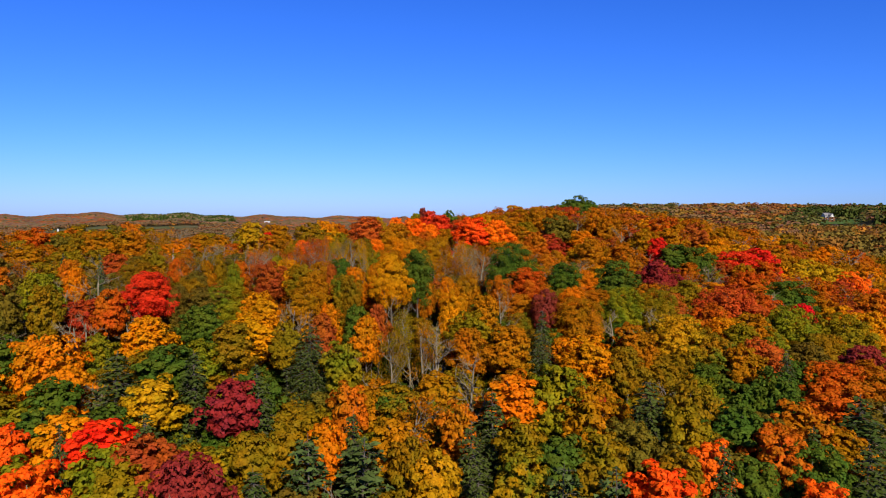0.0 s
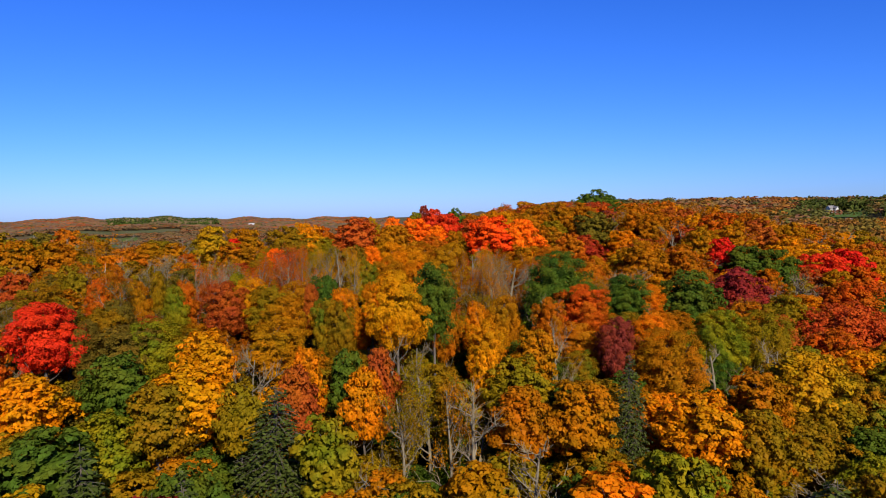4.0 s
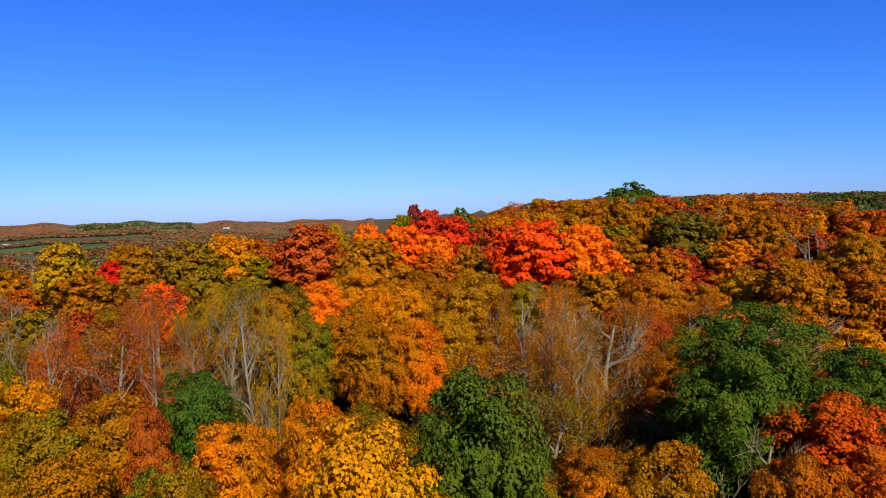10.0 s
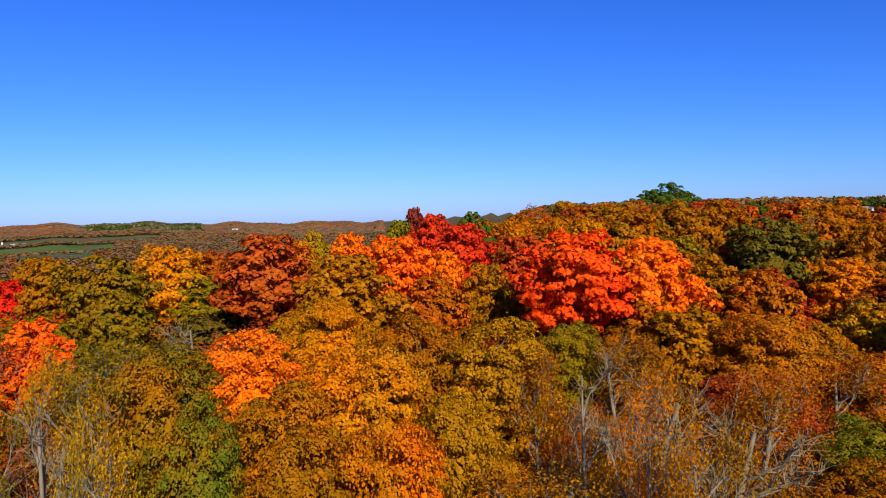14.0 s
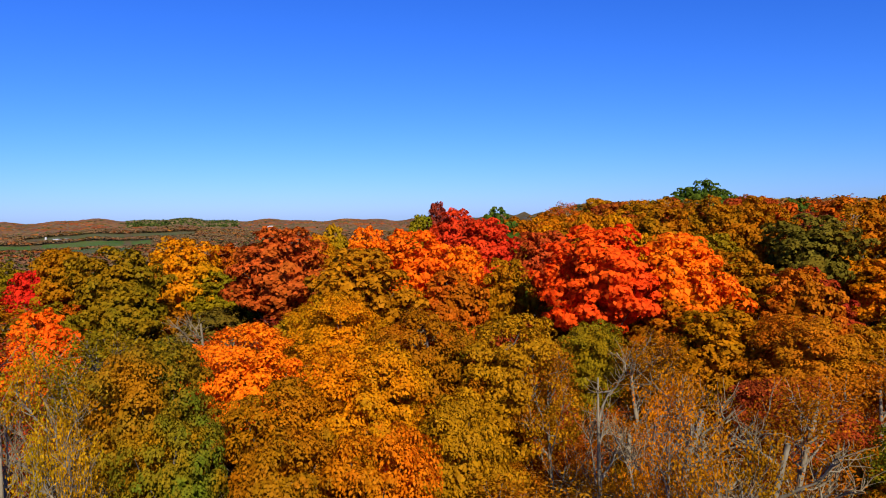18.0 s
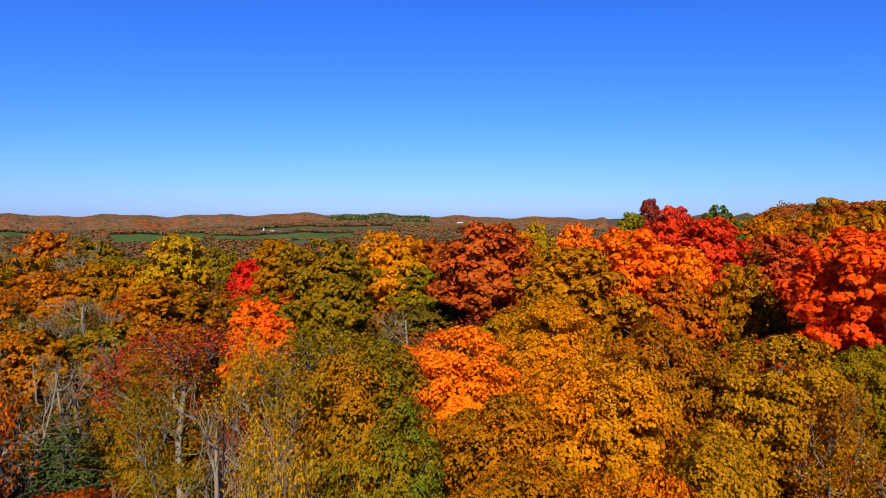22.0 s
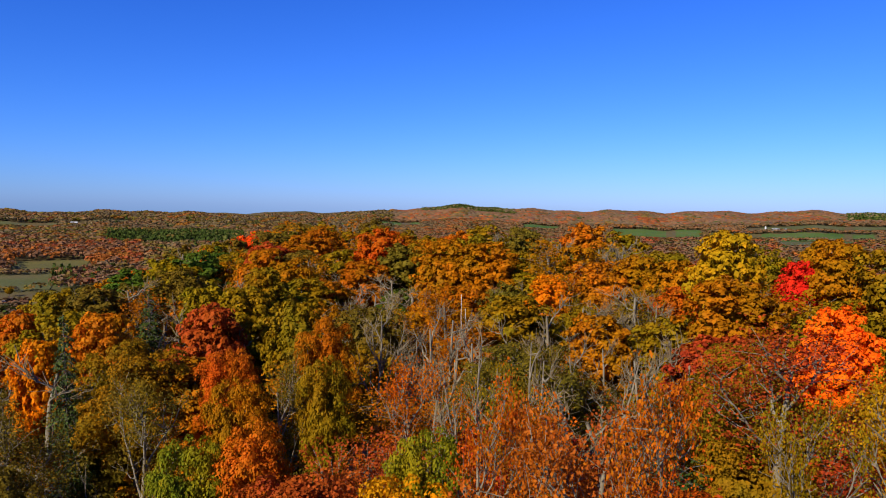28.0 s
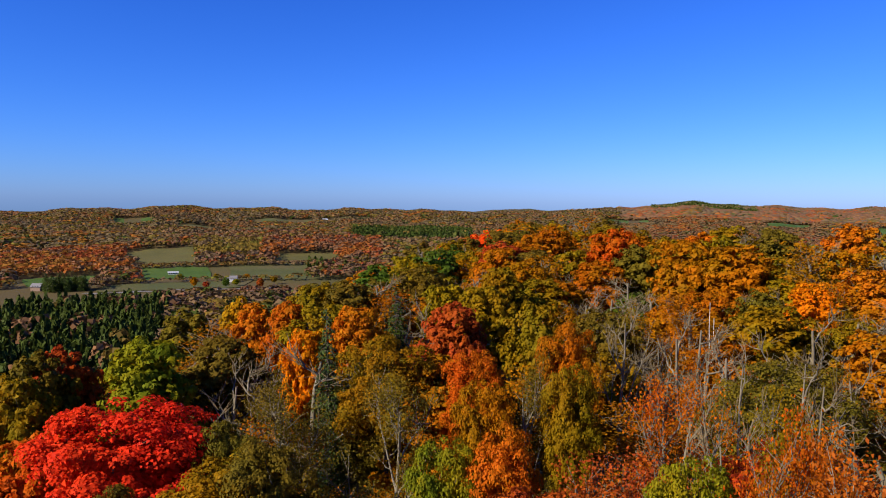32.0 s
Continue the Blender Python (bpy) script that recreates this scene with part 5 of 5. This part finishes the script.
farm_building("old_barn", "brown weathered barn beside a clump of conifers", "barn", 103.0, 812, 70, 10, 7, 4, 3, BROWN_BOARD, ROOF_GREY)
farm_building("dairy_barn", "long white dairy barn with metal roof on a green slope", "barn", 29.5, 1935, 35, 17, 6, 3, 1.6, WHITE, ROOF_TIN, windows=6)
farm_building("dairy_barn", "white dairy barn with metal roof beside another", "barn", 28.9, 1930, 35, 8, 6, 3, 1.6, WHITE, ROOF_TIN, windows=4)
farm_building("field_barn", "white barn standing in a green field", "barn", 32.6, 1560, 30, 11, 6, 3.5, 2, WHITE, ROOF_TIN)
farm_building("far_house", "small white house among far woods", "house", 14.5, 2600, 10, 20, 12, 7, 5, WHITE, ROOF_TIN)
farm_building("far_barn", "pale barn high on the far slope", "barn", 82.5, 2180, 80, 16, 10, 5, 4, BROWN_BOARD, ROOF_TIN)


def silo(b, r):
    x, y = spot(b, r)
    z = float(ground(np.array([x]), np.array([y]))[0])
    ob = tagged(new("silo"), "tall white concrete silo with a domed cap", "silo", "buildings in the valley")
    ob.matrix_world = pose(x, y, z)
    body, cap = Wood(), Wood()
    body.tube([(0, 0, -1), (0, 0, 4), (0, 0, 7), (0, 0, 9.5)], [2.2, 2.2, 2.2, 2.2], 16)
    cap.tube([(0, 0, 9.5), (0, 0, 10.4), (0, 0, 11.1), (0, 0, 11.4)], [2.3, 1.9, 1.1, 0.05], 16)
    part("body", body.mesh("body"), WHITE, ob)
    part("cap", cap.mesh("cap"), ROOF_TIN, ob)


silo(30.2, 1950)
for n in range(14):
    px, py = spot(100.0 + 0.19 * n + 0.05 * math.sin(9 * n), 800 + 9 * math.sin(5 * n))
    plant("hemlock", "dark", px, py, 15 + 2 * math.sin(3 * n), 8)
for n in range(9):
    px, py = spot(86.5 + 0.9 * n + 0.3 * math.sin(7 * n), 800 + 55 * math.sin(4.1 * n))
    plant("maple", ("olive", "russet", "amber", "yellowgreen", "green")[n % 5], px, py, 9 + 3 * math.sin(2 * n), 8)
